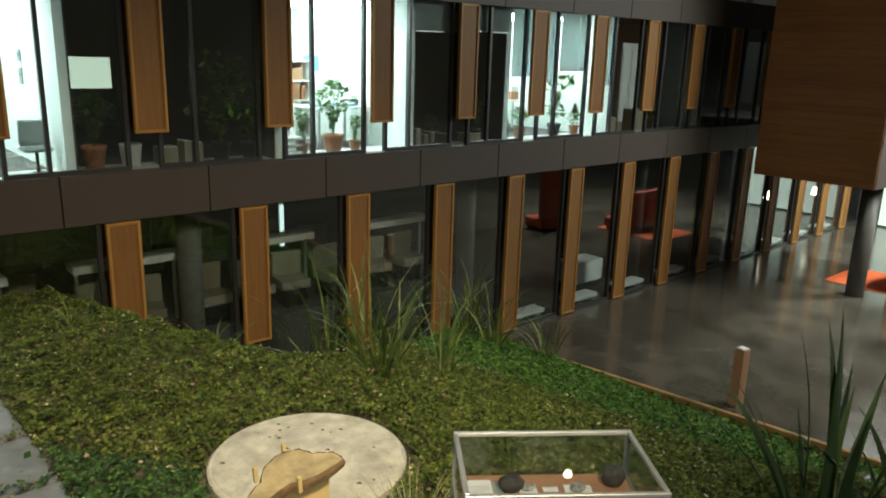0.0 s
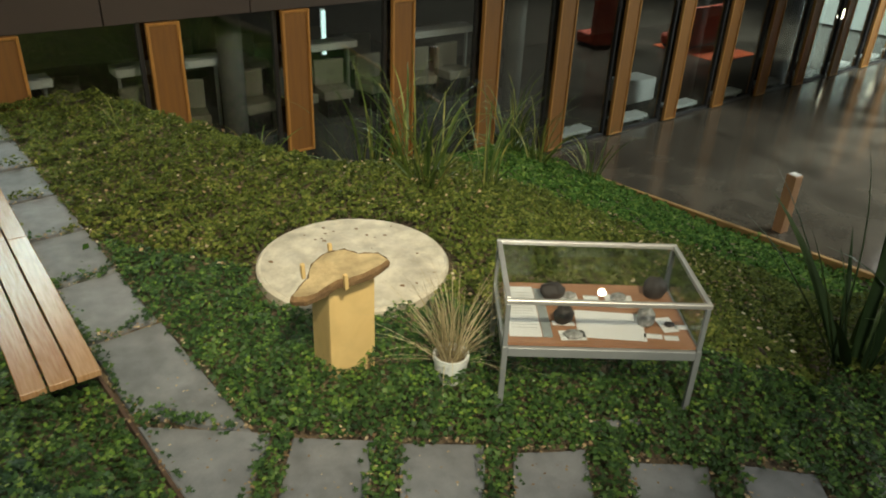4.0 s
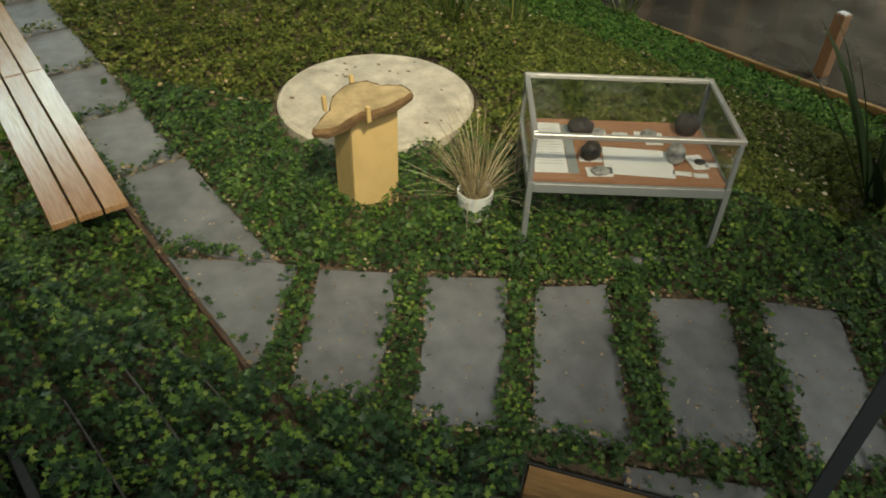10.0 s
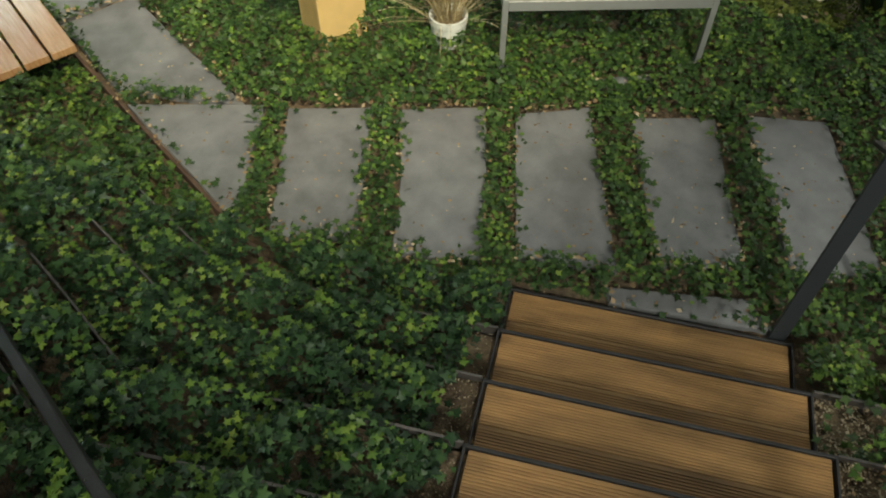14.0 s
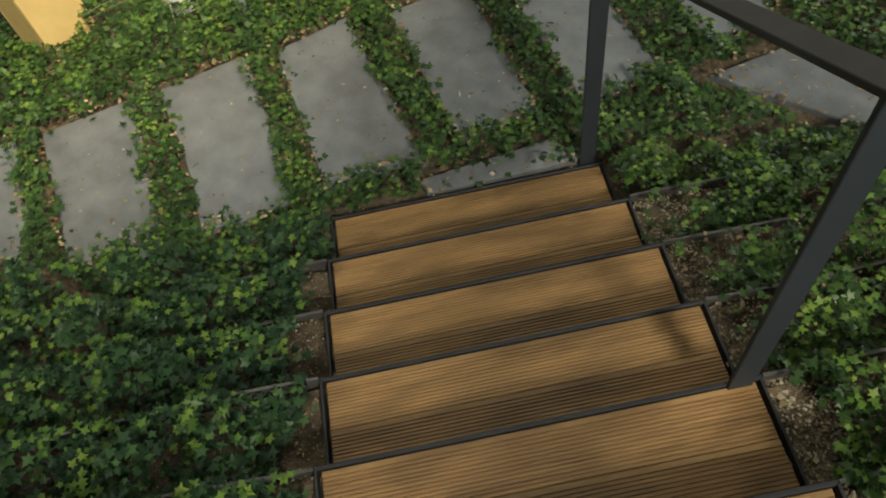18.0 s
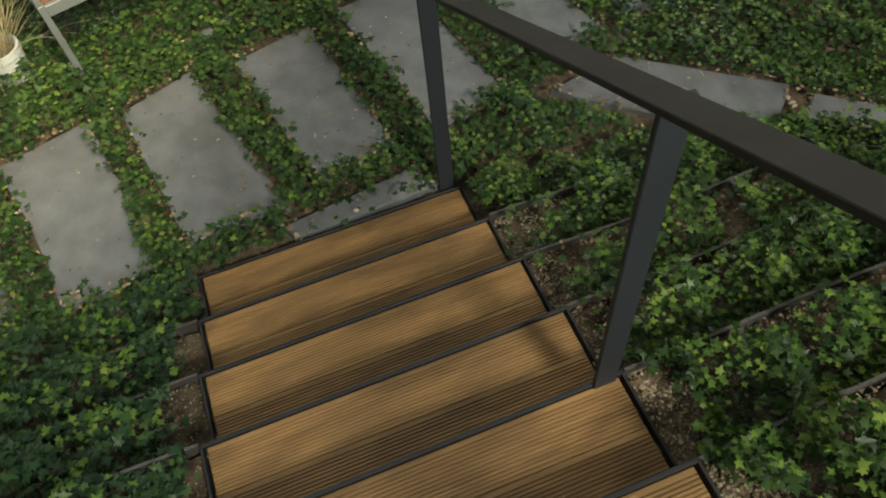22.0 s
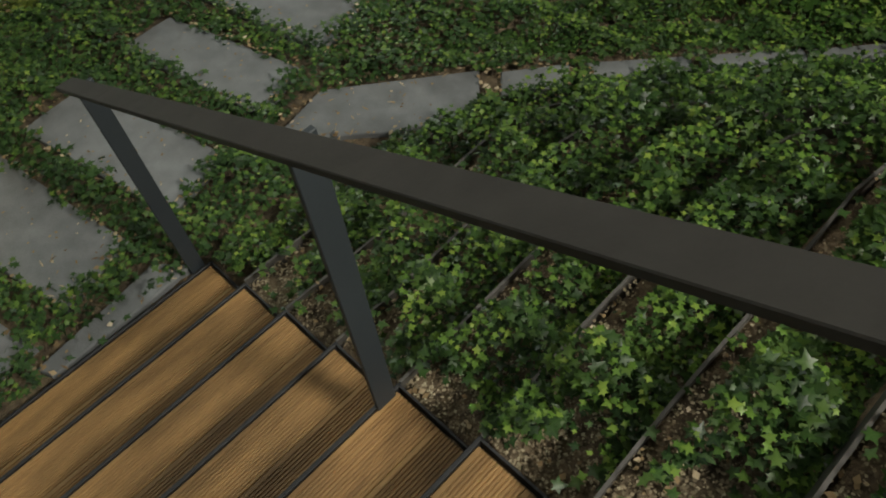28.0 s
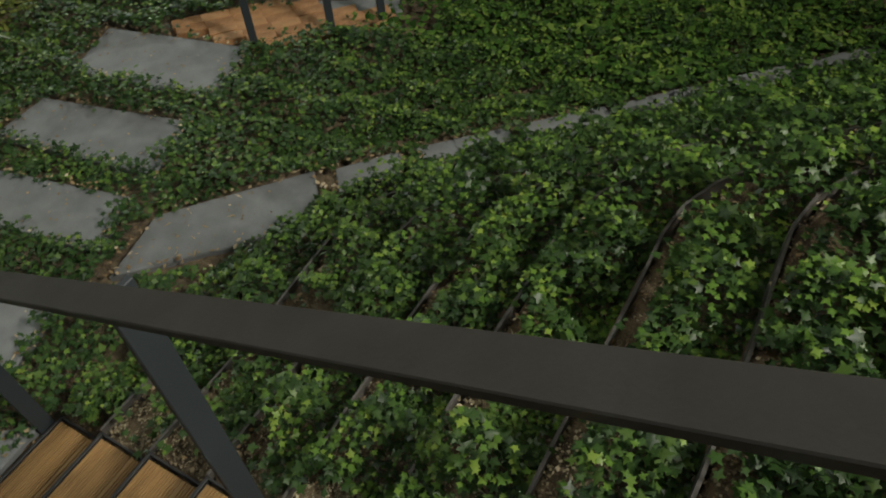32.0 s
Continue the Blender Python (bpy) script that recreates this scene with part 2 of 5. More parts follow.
M_DARKWALL = material("dark_wall", (0.42, 0.41, 0.38), 0.8, 0, (0.33, 0.32, 0.29), 0.8, 40, 0.05, 0.7)
M_BOXWOOD = material("box_cladding", (0.38, 0.165, 0.05), 0.6, 0, (0.27, 0.11, 0.034), 2, 40, 0.08, 0.6, (0.6, 0.6, 8), objrand=0.3)
M_EDGE = material("border_timber", (0.44, 0.26, 0.085), 0.6, 0, (0.28, 0.15, 0.05), 3, 60, 0.2, 0.6)
M_BOARDEDGE = material("weathered_edging", (0.15, 0.095, 0.06), 0.85, 0, (0.07, 0.045, 0.03), 8, 60, 0.4, 0.5)
# cream of boxes and seats in unlit rooms, darkened to carry the shade
M_SHADECREAM = material("shaded_cream", (0.30, 0.27, 0.20), 0.6, 0, (0.24, 0.21, 0.16), 3, 60, 0.03, 0.6)
M_BRICK = material("orange_brick", (0.56, 0.31, 0.14), 0.8, 0, (0.38, 0.19, 0.08), 9, 80, 0.3, 0.5, objrand=0.4)
M_POSTER = material("poster_blue", (0.10, 0.30, 0.48), 0.6, 0, (0.2, 0.4, 0.55), 3, 20, 0, 0.4)
M_COLUMN = material("column_concrete", (0.14, 0.135, 0.12), 0.6, 0, (0.10, 0.095, 0.085), 3, 80, 0.15, 0.6)
M_BOLLARD = material("bollard_wood", (0.42, 0.24, 0.11), 0.55, 0, (0.34, 0.17, 0.09), 4, 60, 0.08, 0.6, (6, 6, 1))
M_ORANGE = material("orange_carpet", (0.70, 0.13, 0.03), 0.9, 0, (0.55, 0.09, 0.02), 4, 120, 0.2, 0.6)
M_REDCLOTH = material("red_upholstery", (0.44, 0.07, 0.028), 0.8, 0, (0.34, 0.05, 0.02), 3, 90, 0.1, 0.6)
M_TERRA = material("terracotta", (0.42, 0.17, 0.09), 0.8, 0, (0.32, 0.12, 0.06), 6, 60, 0.1, 0.6)
M_BLACK = material("black_plastic", (0.02, 0.02, 0.02), 0.4, 0, (0.012, 0.012, 0.012), 5, 60, 0.02, 0.8)
M_DRY = leaf_material("dry_grass", (0.24, 0.20, 0.10), (0.48, 0.41, 0.23), (0.70, 0.62, 0.40), 0.6, single=True)
# one ivy, three tones: each bed's light and shade painted into its leaves
M_IVYSHADE = leaf_material("shaded_ivy_leaf", (0.009, 0.027, 0.013), (0.033, 0.082, 0.030), (0.080, 0.165, 0.048), 0.45, 0.3, veins=0.16)
M_IVYPATH = leaf_material("path_ivy_leaf", (0.015, 0.035, 0.012), (0.042, 0.098, 0.025), (0.11, 0.19, 0.04), 0.5, 0.25, veins=0.16)
M_IVYTERRACE = leaf_material("terrace_ivy_leaf", (0.011, 0.031, 0.009), (0.043, 0.096, 0.021), (0.108, 0.185, 0.034), 0.42, 0.38, veins=0.16)
M_SHOOT = leaf_material("ivy_shoot", (0.055, 0.12, 0.022), (0.115, 0.22, 0.034), (0.25, 0.35, 0.06), 0.42, 0.25, veins=0.12)
M_IVYFAR = leaf_material("groundcover_leaf", (0.020, 0.052, 0.011), (0.068, 0.150, 0.026), (0.20, 0.29, 0.06), 0.7, 0.06)
M_COVER = leaf_material("cover_leaf", (0.034, 0.052, 0.012), (0.104, 0.140, 0.025), (0.26, 0.28, 0.065), 0.65, 0.10)
M_BLADE = leaf_material("iris_blade", (0.03, 0.06, 0.014), (0.11, 0.17, 0.035), (0.40, 0.38, 0.11), 0.45, single=True)
M_DARKBLADE = leaf_material("dark_iris_blade", (0.012, 0.028, 0.010), (0.030, 0.060, 0.018), (0.09, 0.14, 0.035), 0.45, single=True)
# dark copy of the room surfaces, with the unlit rooms' shade in its colour
M_ROOMSHADE = material("unlit_room_shade", (0.10, 0.095, 0.09), 0.85, 0, (0.07, 0.068, 0.065), 0.8, 40, 0.05, 0.7)
M_GLOWSCREEN = glow("screen", (0.85, 1.0, 0.80), 1.6)
M_BLIND = material("roller_blind", (0.60, 0.64, 0.63), 0.8, 0, (0.55, 0.59, 0.58), 2, 60, 0.02, 0.8)
_n, _k = M_BLIND.node_tree.nodes, M_BLIND.node_tree.links
_t, _m = _n.new("ShaderNodeBsdfTranslucent"), _n.new("ShaderNodeMixShader")
_t.inputs[0].default_value, _m.inputs[0].default_value = (0.62, 0.68, 0.68, 1), 0.6
_k.new(_n["Principled BSDF"].outputs[0], _m.inputs[1])
_k.new(_t.outputs[0], _m.inputs[2])
_k.new(_m.outputs[0], _n["Material Output"].inputs[0])
M_LITTER = leaf_material("fallen_leaf", (0.15, 0.095, 0.045), (0.40, 0.29, 0.15), (0.70, 0.60, 0.42), 0.8)
M_GRIT = leaf_material("grit", (0.12, 0.095, 0.06), (0.33, 0.27, 0.17), (0.62, 0.56, 0.38), 0.85)
M_PLANT = leaf_material("office_plant", (0.03, 0.09, 0.02), (0.12, 0.28, 0.06), (0.30, 0.50, 0.15), 0.4)
M_GLASS = glass("clear_glass", (0.96, 0.98, 0.97))
M_WINDOW = glass("window_glass", (0.80, 0.86, 0.85), 0.02, 0.20)
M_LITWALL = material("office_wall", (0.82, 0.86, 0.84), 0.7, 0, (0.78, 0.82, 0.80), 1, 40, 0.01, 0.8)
M_TUBE = glow("office_lamp", (0.86, 1.0, 0.96), 27.0)
M_LAMP = glow("far_lamp", (1.0, 0.85, 0.6), 12.0)


# ---- mesh tools ----
def bm_box(bm, x0, x1, y0, y1, z0, z1, bevel=0.0):
    r = bmesh.ops.create_cube(bm, size=1)
    vs = r["verts"]
    for v in vs:
        v.co = Vector(((x0 + x1) / 2 + v.co.x * (x1 - x0), (y0 + y1) / 2 + v.co.y * (y1 - y0), (z0 + z1) / 2 + v.co.z * (z1 - z0)))
    if bevel:
        es = list({e for v in vs for e in v.link_edges})
        bmesh.ops.bevel(bm, geom=es, offset=bevel, segments=1, affect="EDGES")
    return bm


def box(x0, x1, y0, y1, z0, z1, bevel=0.0):
    return bm_box(bmesh.new(), x0, x1, y0, y1, z0, z1, bevel)


def prism(points, z0, z1, bevel=0.0):
    bm = bmesh.new()
    lo = [bm.verts.new((x, y, z0)) for x, y in points]
    hi = [bm.verts.new((x, y, z1)) for x, y in points]
    k = len(points)
    bm.faces.new(hi)
    bm.faces.new(list(reversed(lo)))
    for i in range(k):
        bm.faces.new((lo[i], lo[(i + 1) % k], hi[(i + 1) % k], hi[i]))
    bmesh.ops.recalc_face_normals(bm, faces=bm.faces)
    if bevel:
        top = [e for e in bm.edges if all(v.co.z > (z0 + z1) / 2 for v in e.verts)]
        bmesh.ops.bevel(bm, geom=top, offset=bevel, segments=1, affect="EDGES")
    return bm


def lathe(profile, seg=32):
    """A turned solid from (radius, height) pairs, closed at its ends."""
    bm = bmesh.new()
    rings = [[bm.verts.new((r * math.cos(2 * math.pi * i / seg), r * math.sin(2 * math.pi * i / seg), z)) for i in range(seg)] for r, z in profile]
    for a, b in zip(rings, rings[1:]):
        for i in range(seg):
            bm.faces.new((a[i], a[(i + 1) % seg], b[(i + 1) % seg], b[i]))
    bm.faces.new(list(reversed(rings[0])))
    bm.faces.new(rings[-1])
    return bm


def finish(name, bm, mat, smooth=False):
    me = bpy.data.meshes.new(name)
    bm.to_mesh(me)
    bm.free()
    me.materials.append(mat)
    if smooth:
        for p in me.polygons:
            p.use_smooth = True
    return me


def part(name, bm, mat, parent, label="", smooth=False):
    ob = new(name, finish(name, bm, mat, smooth) if isinstance(bm, bmesh.types.BMesh) else bm)
    ob.parent = parent
    if label:
        tagged(ob, label)
    return ob


def thing(name, label, category, m=None, group="", kind=""):
    ob = new(name)
    ob.empty_display_size = 0.1
    if m is not None:
        ob.matrix_world = m
    return tagged(ob, label, category, group, kind)


def solid(name, bm, mat, label, category, m=None, group="", kind="", smooth=False):
    ob = new(name, finish(name, bm, mat, smooth))
    if m is not None:
        ob.matrix_world = m
    return tagged(ob, label, category, group, kind)


def raw(name, verts, faces, mat, label, category, kind="stuff", parent=None, vein=None):
    """One mesh from arrays of corners and equal-sided faces."""
    me = bpy.data.meshes.new(name)
    verts, faces = np.asarray(verts, np.float32), np.asarray(faces, np.int32)
    me.vertices.add(len(verts))
    me.vertices.foreach_set("co", verts.ravel())
    k = faces.shape[1]
    me.loops.add(faces.size)
    me.loops.foreach_set("vertex_index", faces.ravel())
    me.polygons.add(len(faces))
    me.polygons.foreach_set("loop_start", np.arange(0, faces.size, k, dtype=np.int32))
    me.update(calc_edges=True)
    me.materials.append(mat)
    if vein is not None:
        me.attributes.new("vein", "FLOAT", "POINT").data.foreach_set("value", np.asarray(vein, np.float32))
    ob = new(name, me)
    if parent:
        ob.parent = parent
    return tagged(ob, label, category, "", kind)

# ---- ground ----
def smooth(a):
    a = np.clip(a, 0, 1)
    return a * a * (3 - 2 * a)


def contour(x, y):
    """Distance down the slope: the terraces run straight by the stair and bend round to the paths."""
    d = np.maximum(x - 1.2, 0)
    return y + np.where(d < 0.6, 0.9 * d * d, 1.08 * d - 0.324) + 0.62 * np.minimum(x + 2.5, 0) * (x > -4.6) - 1.302 * (x <= -4.6)


def ground_height(x, y):
    """Soil level: terraces up the stair side, a bank by the facade, a fall to the hall's floor."""
    x, y = np.asarray(x, float), np.asarray(y, float)
    s = np.maximum(y - 5.62 + 0.318 * (x + 7.1), 0)
    steep = np.where(s < 0.4, s * s * 1.3, 0.208 + (s - 0.4) * 1.1)
    v = np.maximum(x * D.x + y * D.y - 1.45, 0)
    gentle = np.where(v < 0.85, v * v * 0.22, 0.159 + (v - 0.85) * 0.385)
    gentle = np.minimum(gentle, np.maximum(v - 2.2 * smooth(x / 1.2), 0) * 0.75)
    w = smooth((x + 5.0) / 1.7)
    h = np.maximum(-steep * (1 - w) - gentle * w, FLOOR_Z + 0.02)
    level = np.floor(np.maximum(-contour(x, y), 0) / GOING + 1e-6) * RISER
    path = (x + 3.717) * 0.592 + (y - 0.829) * 0.806 > -0.08
    level = np.where((x < -2.5) & path, 0, level)
    return h + np.minimum(level, STEPS * RISER) - 0.035


def border_side(x, y):
    """Distance past the timber border, towards the hall floor."""
    return (x + 3.08) * 0.4855 + (y - 12.72) * 0.8743


def make_ground():
    xs = np.concatenate([np.arange(-14.0, -5.0, 0.2), np.arange(-5.0, 5.0, 0.05), np.arange(5.0, 9.01, 0.2)])
    ys = np.concatenate([np.arange(-7.5, -4.2, 0.3), np.arange(-4.2, 1.2, 0.04), np.arange(1.2, 15.2, 0.2)])
    gx, gy = np.meshgrid(xs, ys)
    gz = ground_height(gx, gy)
    v = border_side(gx, gy)
    u = gx * N.x + gy * N.y
    gz = np.where((v > 0.04) | (u < -10.10), FLOOR_Z - 0.25, gz)
    rnd = np.random.RandomState(3).uniform(-0.012, 0.012, gz.shape)
    verts = np.stack([gx, gy, gz + rnd], -1).reshape(-1, 3)
    w, hgt = len(xs), len(ys)
    i = np.arange(w * hgt).reshape(hgt, w)
    faces = np.stack([i[:-1, :-1], i[:-1, 1:], i[1:, 1:], i[1:, :-1]], -1).reshape(-1, 4)
    return raw("ground", verts, faces, M_SOIL, "brown soil of the planted garden, terraced beside the stair", "soil", "structure")


make_ground()
solid("floor", box(-45, 45, -45, 60, FLOOR_Z - 0.3, FLOOR_Z), M_CONCRETE, "polished grey concrete floor of the hall", "floor", kind="structure")

# shell of the hall
HALL = pose(0, 0, 0, 0, 0, AXIS)               # local x along the building, -y out from its middle line
solid("wall_east", box(-16, 45, -9.3, -9.0, -2.4, 10), M_DARKWALL, "plain dark wall of the hall", "wall", HALL, kind="structure")
solid("wall_south", box(-16.3, -16, -9.3, 24, -2.4, 10), M_DARKWALL, "plain dark end wall of the hall", "wall", HALL, kind="structure")
solid("wall_north", box(45, 45.3, -9.3, 24, -2.4, 10), M_DARKWALL, "plain dark far wall of the hall", "wall", HALL, kind="structure")
solid("ceiling", box(-16, 45, -9.3, 24, 10, 10.3), M_DARKWALL, "dark roof over the hall", "ceiling", HALL, kind="structure")

# ---- stair ----
def tread_board(depth):
    """A grooved deck board, its ribs along the stair's width."""
    bm = bmesh.new()
    pitch, deep = 0.0118, 0.0045
    prof = [(0.0, -0.028), (0.0, -0.003), (0.003, 0.0)]
    y = 0.008
    while y < depth - 0.014:
        prof += [(y, 0.0), (y + 0.001, -deep), (y + 0.0046, -deep), (y + 0.0056, 0.0)]
        y += pitch
    prof += [(depth - 0.003, 0.0), (depth, -0.003), (depth, -0.028)]
    a = [bm.verts.new((-STAIR_W + 0.012, y, z)) for y, z in prof]
    b = [bm.verts.new((-0.012, y, z)) for y, z in prof]
    k = len(prof)
    for i in range(k):
        bm.faces.new((a[i], b[i], b[(i + 1) % k], a[(i + 1) % k]))
    bm.faces.new(list(reversed(a)))
    bm.faces.new(b)
    bmesh.ops.recalc_face_normals(bm, faces=bm.faces)
    return bm


stair = thing("staircase", "garden stair with ribbed brown hardwood treads and dark steel risers", "stairs", pose(0, 0, 0))
board = finish("tread_board", tread_board(0.1615), M_TREAD)
riser_mesh = finish("riser", box(-STAIR_W - 0.01, 0.01, -0.013, 0.0, -RISER - 0.02, 0.006, 0.002), M_STEEL)
cheek_mesh = finish("cheek_plate", box(-0.004, 0.004, -GOING + 0.006, -0.006, -0.16, 0.006, 0.001), M_STEEL)
for k in range(STEPS):
    y, z = -GOING * k, RISER * k
    for j in range(2):
        b = part("tread_board", board, None, stair)
        b.location = (0, y - 0.1755 - j * 0.1635, z - 0.004)
        b.rotation_euler = (0.0, 0.0, 0.0)
    r = part("riser", riser_mesh, None, stair)
    r.location = (0, y, z)
    for x in (0.004, -STAIR_W - 0.004):
        c = part("cheek_plate", cheek_mesh, None, stair)
        c.location = (x, y, z)
# landing behind the stair's head
solid("landing", box(-6, 6, -9.5, -GOING * STEPS - 0.006, RISER * (STEPS - 1) - 0.2, RISER * (STEPS - 1)), M_SLAB, "grey landing at the head of the garden stair", "landing", kind="structure")

# steel strips that hold the terraces
for k in range(1, STEPS):
    y, z = -GOING * k, RISER * k
    for x0, x1 in ((0.012, 2.6 + 0.12 * k), (-3.3 + 0.22 * max(k - 2, 0), -STAIR_W - 0.012)):
        if x1 - x0 < 0.3:
            continue
        bm = bmesh.new()
        n_seg = 22
        rows_ = []
        for i in range(n_seg + 1):
            f = i / n_seg
            x = x0 + (x1 - x0) * f
            dy = -float(contour(np.array(x), np.array(0.0))) + 0.006 * math.sin(x * 5 + k)
            zz = z + 0.004 + 0.006 * math.sin(3 * x + 2 * k)
            rows_.append([bm.verts.new((x, y + dy + o, zz - dz)) for o, dz in ((-0.005, 0), (0.005, 0), (0.005, 0.16), (-0.005, 0.16))])
        for a, b in zip(rows_, rows_[1:]):
            for i in range(4):
                bm.faces.new((a[i], b[i], b[(i + 1) % 4], a[(i + 1) % 4]))
        bm.faces.new(rows_[0]), bm.faces.new(list(reversed(rows_[-1])))
        bmesh.ops.recalc_face_normals(bm, faces=bm.faces)
        solid("edging_strip", bm, M_STRIP, "thin dark steel strip holding a planted terrace", "edging", group="terrace strips")

# inclined steel plate at the end of the side terraces
def bar_between(p, q, wide, high):
    p, q = Vector(p), Vector(q)
    bm = box(0, (q - p).length, -wide / 2, wide / 2, -high / 2, high / 2, min(wide, high) * 0.12)
    return bm, Matrix.Translation(p) @ (q - p).to_track_quat("X", "Z").to_matrix().to_4x4()


bm, m = bar_between((-3.94, -0.40, 0.20), (-1.51, -1.92, 1.19), 0.035, 0.12)
solid("slope_plate", bm, M_STEEL, "dark steel plate edging the sloping ivy bed", "edging", m)

bm, m = bar_between((-4.128, 1.061, -0.02), (-2.35, -0.175, -0.02), 0.024, 0.09)
solid("edging_board", bm, M_BOARDEDGE, "weathered brown edging board between ivy bed and paving", "edging", m)

# ---- handrail ----
rail = thing("handrail", "dark grey flat steel handrail on square posts beside the stair", "handrail", pose(0, 0, 0))
RAIL_X = -0.101


def rail_top(y):
    return 1.162 - 0.5075 * y


a, b = Vector((RAIL_X, 0.06, rail_top(0.06) - 0.008)), Vector((RAIL_X, -4.1, rail_top(-4.1) - 0.008))
bm, m = bar_between(a, b, 0.068, 0.016)
o = part("rail_bar", bm, M_RAIL, rail)
o.matrix_local = m
for y in (0.022, -1.374, -2.77, -4.06):
    z0 = RISER * round(-y / GOING) if y < -0.1 else -0.03
    part("post", box(-0.092, -0.022, y - 0.008, y + 0.008, z0 - 0.03, rail_top(y) - 0.030, 0.002), M_COOLPOST, rail)
    part("bracket", box(-0.092, -0.072, y - 0.006, y + 0.006, rail_top(y) - 0.0295, rail_top(y) - 0.014), M_COOLPOST, rail)

# ---- paving ----
pavement = thing("pavement", "irregular grey concrete slabs set in ivy", "paving", pose(0, 0, 0), kind="structure")
SLABS = [
    [(-3.618, 0.735), (-2.85, 0.922), (-2.782, 0.598), (-2.652, 0.12), (-2.704, 0.095)],
    [(-2.718, 0.932), (-2.248, 1.054), (-2.124, 0.543), (-2.046, 0.096), (-2.465, 0.018), (-2.533, 0.271)],
    [(-2.091, 1.065), (-1.622, 1.208), (-1.495, 0.632), (-1.422, 0.104), (-1.846, 0.076), (-1.91, 0.438)],
    [(-1.451, 1.192), (-1.046, 1.346), (-0.783, 0.221), (-1.265, 0.183)],
    [(-0.808, 1.317), (-0.357, 1.42), (-0.192, 0.377), (-0.602, 0.275)],
    [(-0.187, 1.488), (0.256, 1.546), (0.441, 0.483), (0.022, 0.367)],
    [(0.546, 1.651), (0.885, 1.662), (1.108, 0.701), (0.737, 0.551)],
    [(1.101, 1.822), (1.496, 1.83), (1.73, 0.845), (1.288, 0.694)],
    [(1.769, 1.885), (2.235, 2.03), (2.477, 0.987), (1.961, 0.87)],
    [(-0.826, 0.106), (-0.183, 0.193), (-0.063, 0.048), (-0.797, 0.019)],
    [(0.651, 0.387), (1.067, 0.473), (1.73, -0.077), (1.507, -0.299), (1.101, -0.048)],
    [(3.037, 1.064), (3.397, 0.388), (3.245, 0.291), (3.101, 0.639)],
    [(-1.05, 1.604), (-0.726, 1.729), (-0.707, 1.671), (-1.012, 1.546)],
    [(1.802, -0.173), (2.084, -0.424), (1.751, -0.618), (1.588, -0.357)],
]
for k in range(5):
    # continuing to the corner, and along the seat
    f = Vector((0.711, -0.703))
    p = Vector((2.142, -0.482)) + f * 0.596 * k
    e = Vector((-0.693, -0.721)) * 0.135
    SLABS.append([tuple(p), tuple(p + f * 0.548), tuple(p + f * 0.548 + e), tuple(p + e)])
for k in range(8):
    f = Vector((-0.806, 0.592))
    p = Vector((-3.717, 0.829)) + f * (0.02 + 0.883 * k)
    e = Vector((0.581, 0.814)) * (0.500 if k == 0 else 0.480)
    SLABS.append([tuple(p), tuple(p + f * 0.825), tuple(p + f * 0.825 + e), tuple(p + e + (f * -0.595 if k == 0 else f * 0.0))])
rnd = random.Random(5)
for pts in SLABS:
    mid = Vector((sum(p[0] for p in pts) / len(pts), sum(p[1] for p in pts) / len(pts)))
    fine = []
    for i, p in enumerate(pts):
        q = pts[(i + 1) % len(pts)]
        for f in (0, 0.33, 0.66):
            w = Vector(p).lerp(Vector(q), f)
            j = 0.006
            fine.append((w.x - mid.x + rnd.uniform(-j, j), w.y - mid.y + rnd.uniform(-j, j)))
    o = part("slab", prism(fine, -0.06, rnd.uniform(-0.002, 0.004), 0.006), M_SLAB, pavement)
    o.location = (mid.x, mid.y, 0)

# timber border between garden and hall floor
p, q = (-3.08, 12.72, FLOOR_Z + 0.06), (5.60, 7.90, FLOOR_Z + 0.06)
bm, m = bar_between(p, q, 0.09, 0.16)
solid("border_timber", bm, M_EDGE, "brown timber border between ivy and concrete floor", "border", m, kind="structure")

# ---- facade ----
facade = thing("wall_west", "two-storey office facade with timber shutters and dark bands", "facade", FACADE, kind="structure")
BAY = 1.61
band_mesh = finish("band_panel", box(0.006, 1.642, -0.03, 0.12, 1.52, 2.07, 0.004), M_BAND)
for k in range(-4, 15):
    for dz in (0, 2.67):
        o = part("band_panel", band_mesh, None, facade)
        o.location = (-0.48 + 1.65 * k, 0, dz)
# slabs and back wall coloured dark in place of the rooms' shade
part("slab_edge", box(-7, 25, 0.12, 6.0, 1.56, 2.03), M_ROOMSHADE, facade)
part("upper_slab", box(-7, 25, 0.12, 6.0, 4.23, 4.70), M_ROOMSHADE, facade)
part("back_wall", box(-7, 25, 6.0, 6.2, -1.3, 8.0), M_ROOMSHADE, facade)


def shutter(h):
    s = thing("shutter", "upright timber shutter panel with a raised frame on the facade", "shutter", group="facade shutters")
    w = 0.37
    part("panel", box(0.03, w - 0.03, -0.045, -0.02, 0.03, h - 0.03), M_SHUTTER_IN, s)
    part("stile", box(0, 0.032, -0.065, 0.0, 0, h, 0.004), M_SHUTTER, s)
    part("stile", box(w - 0.032, w, -0.065, 0.0, 0, h, 0.004), M_SHUTTER, s)
    part("rail", box(0.032, w - 0.032, -0.065, 0.0, h - 0.032, h, 0.004), M_SHUTTER, s)
    part("rail", box(0.032, w - 0.032, -0.065, 0.0, 0, 0.032, 0.004), M_SHUTTER, s)
    return s


def rigid(m):
    return Matrix.LocRotScale(m.translation, m.to_quaternion(), None)


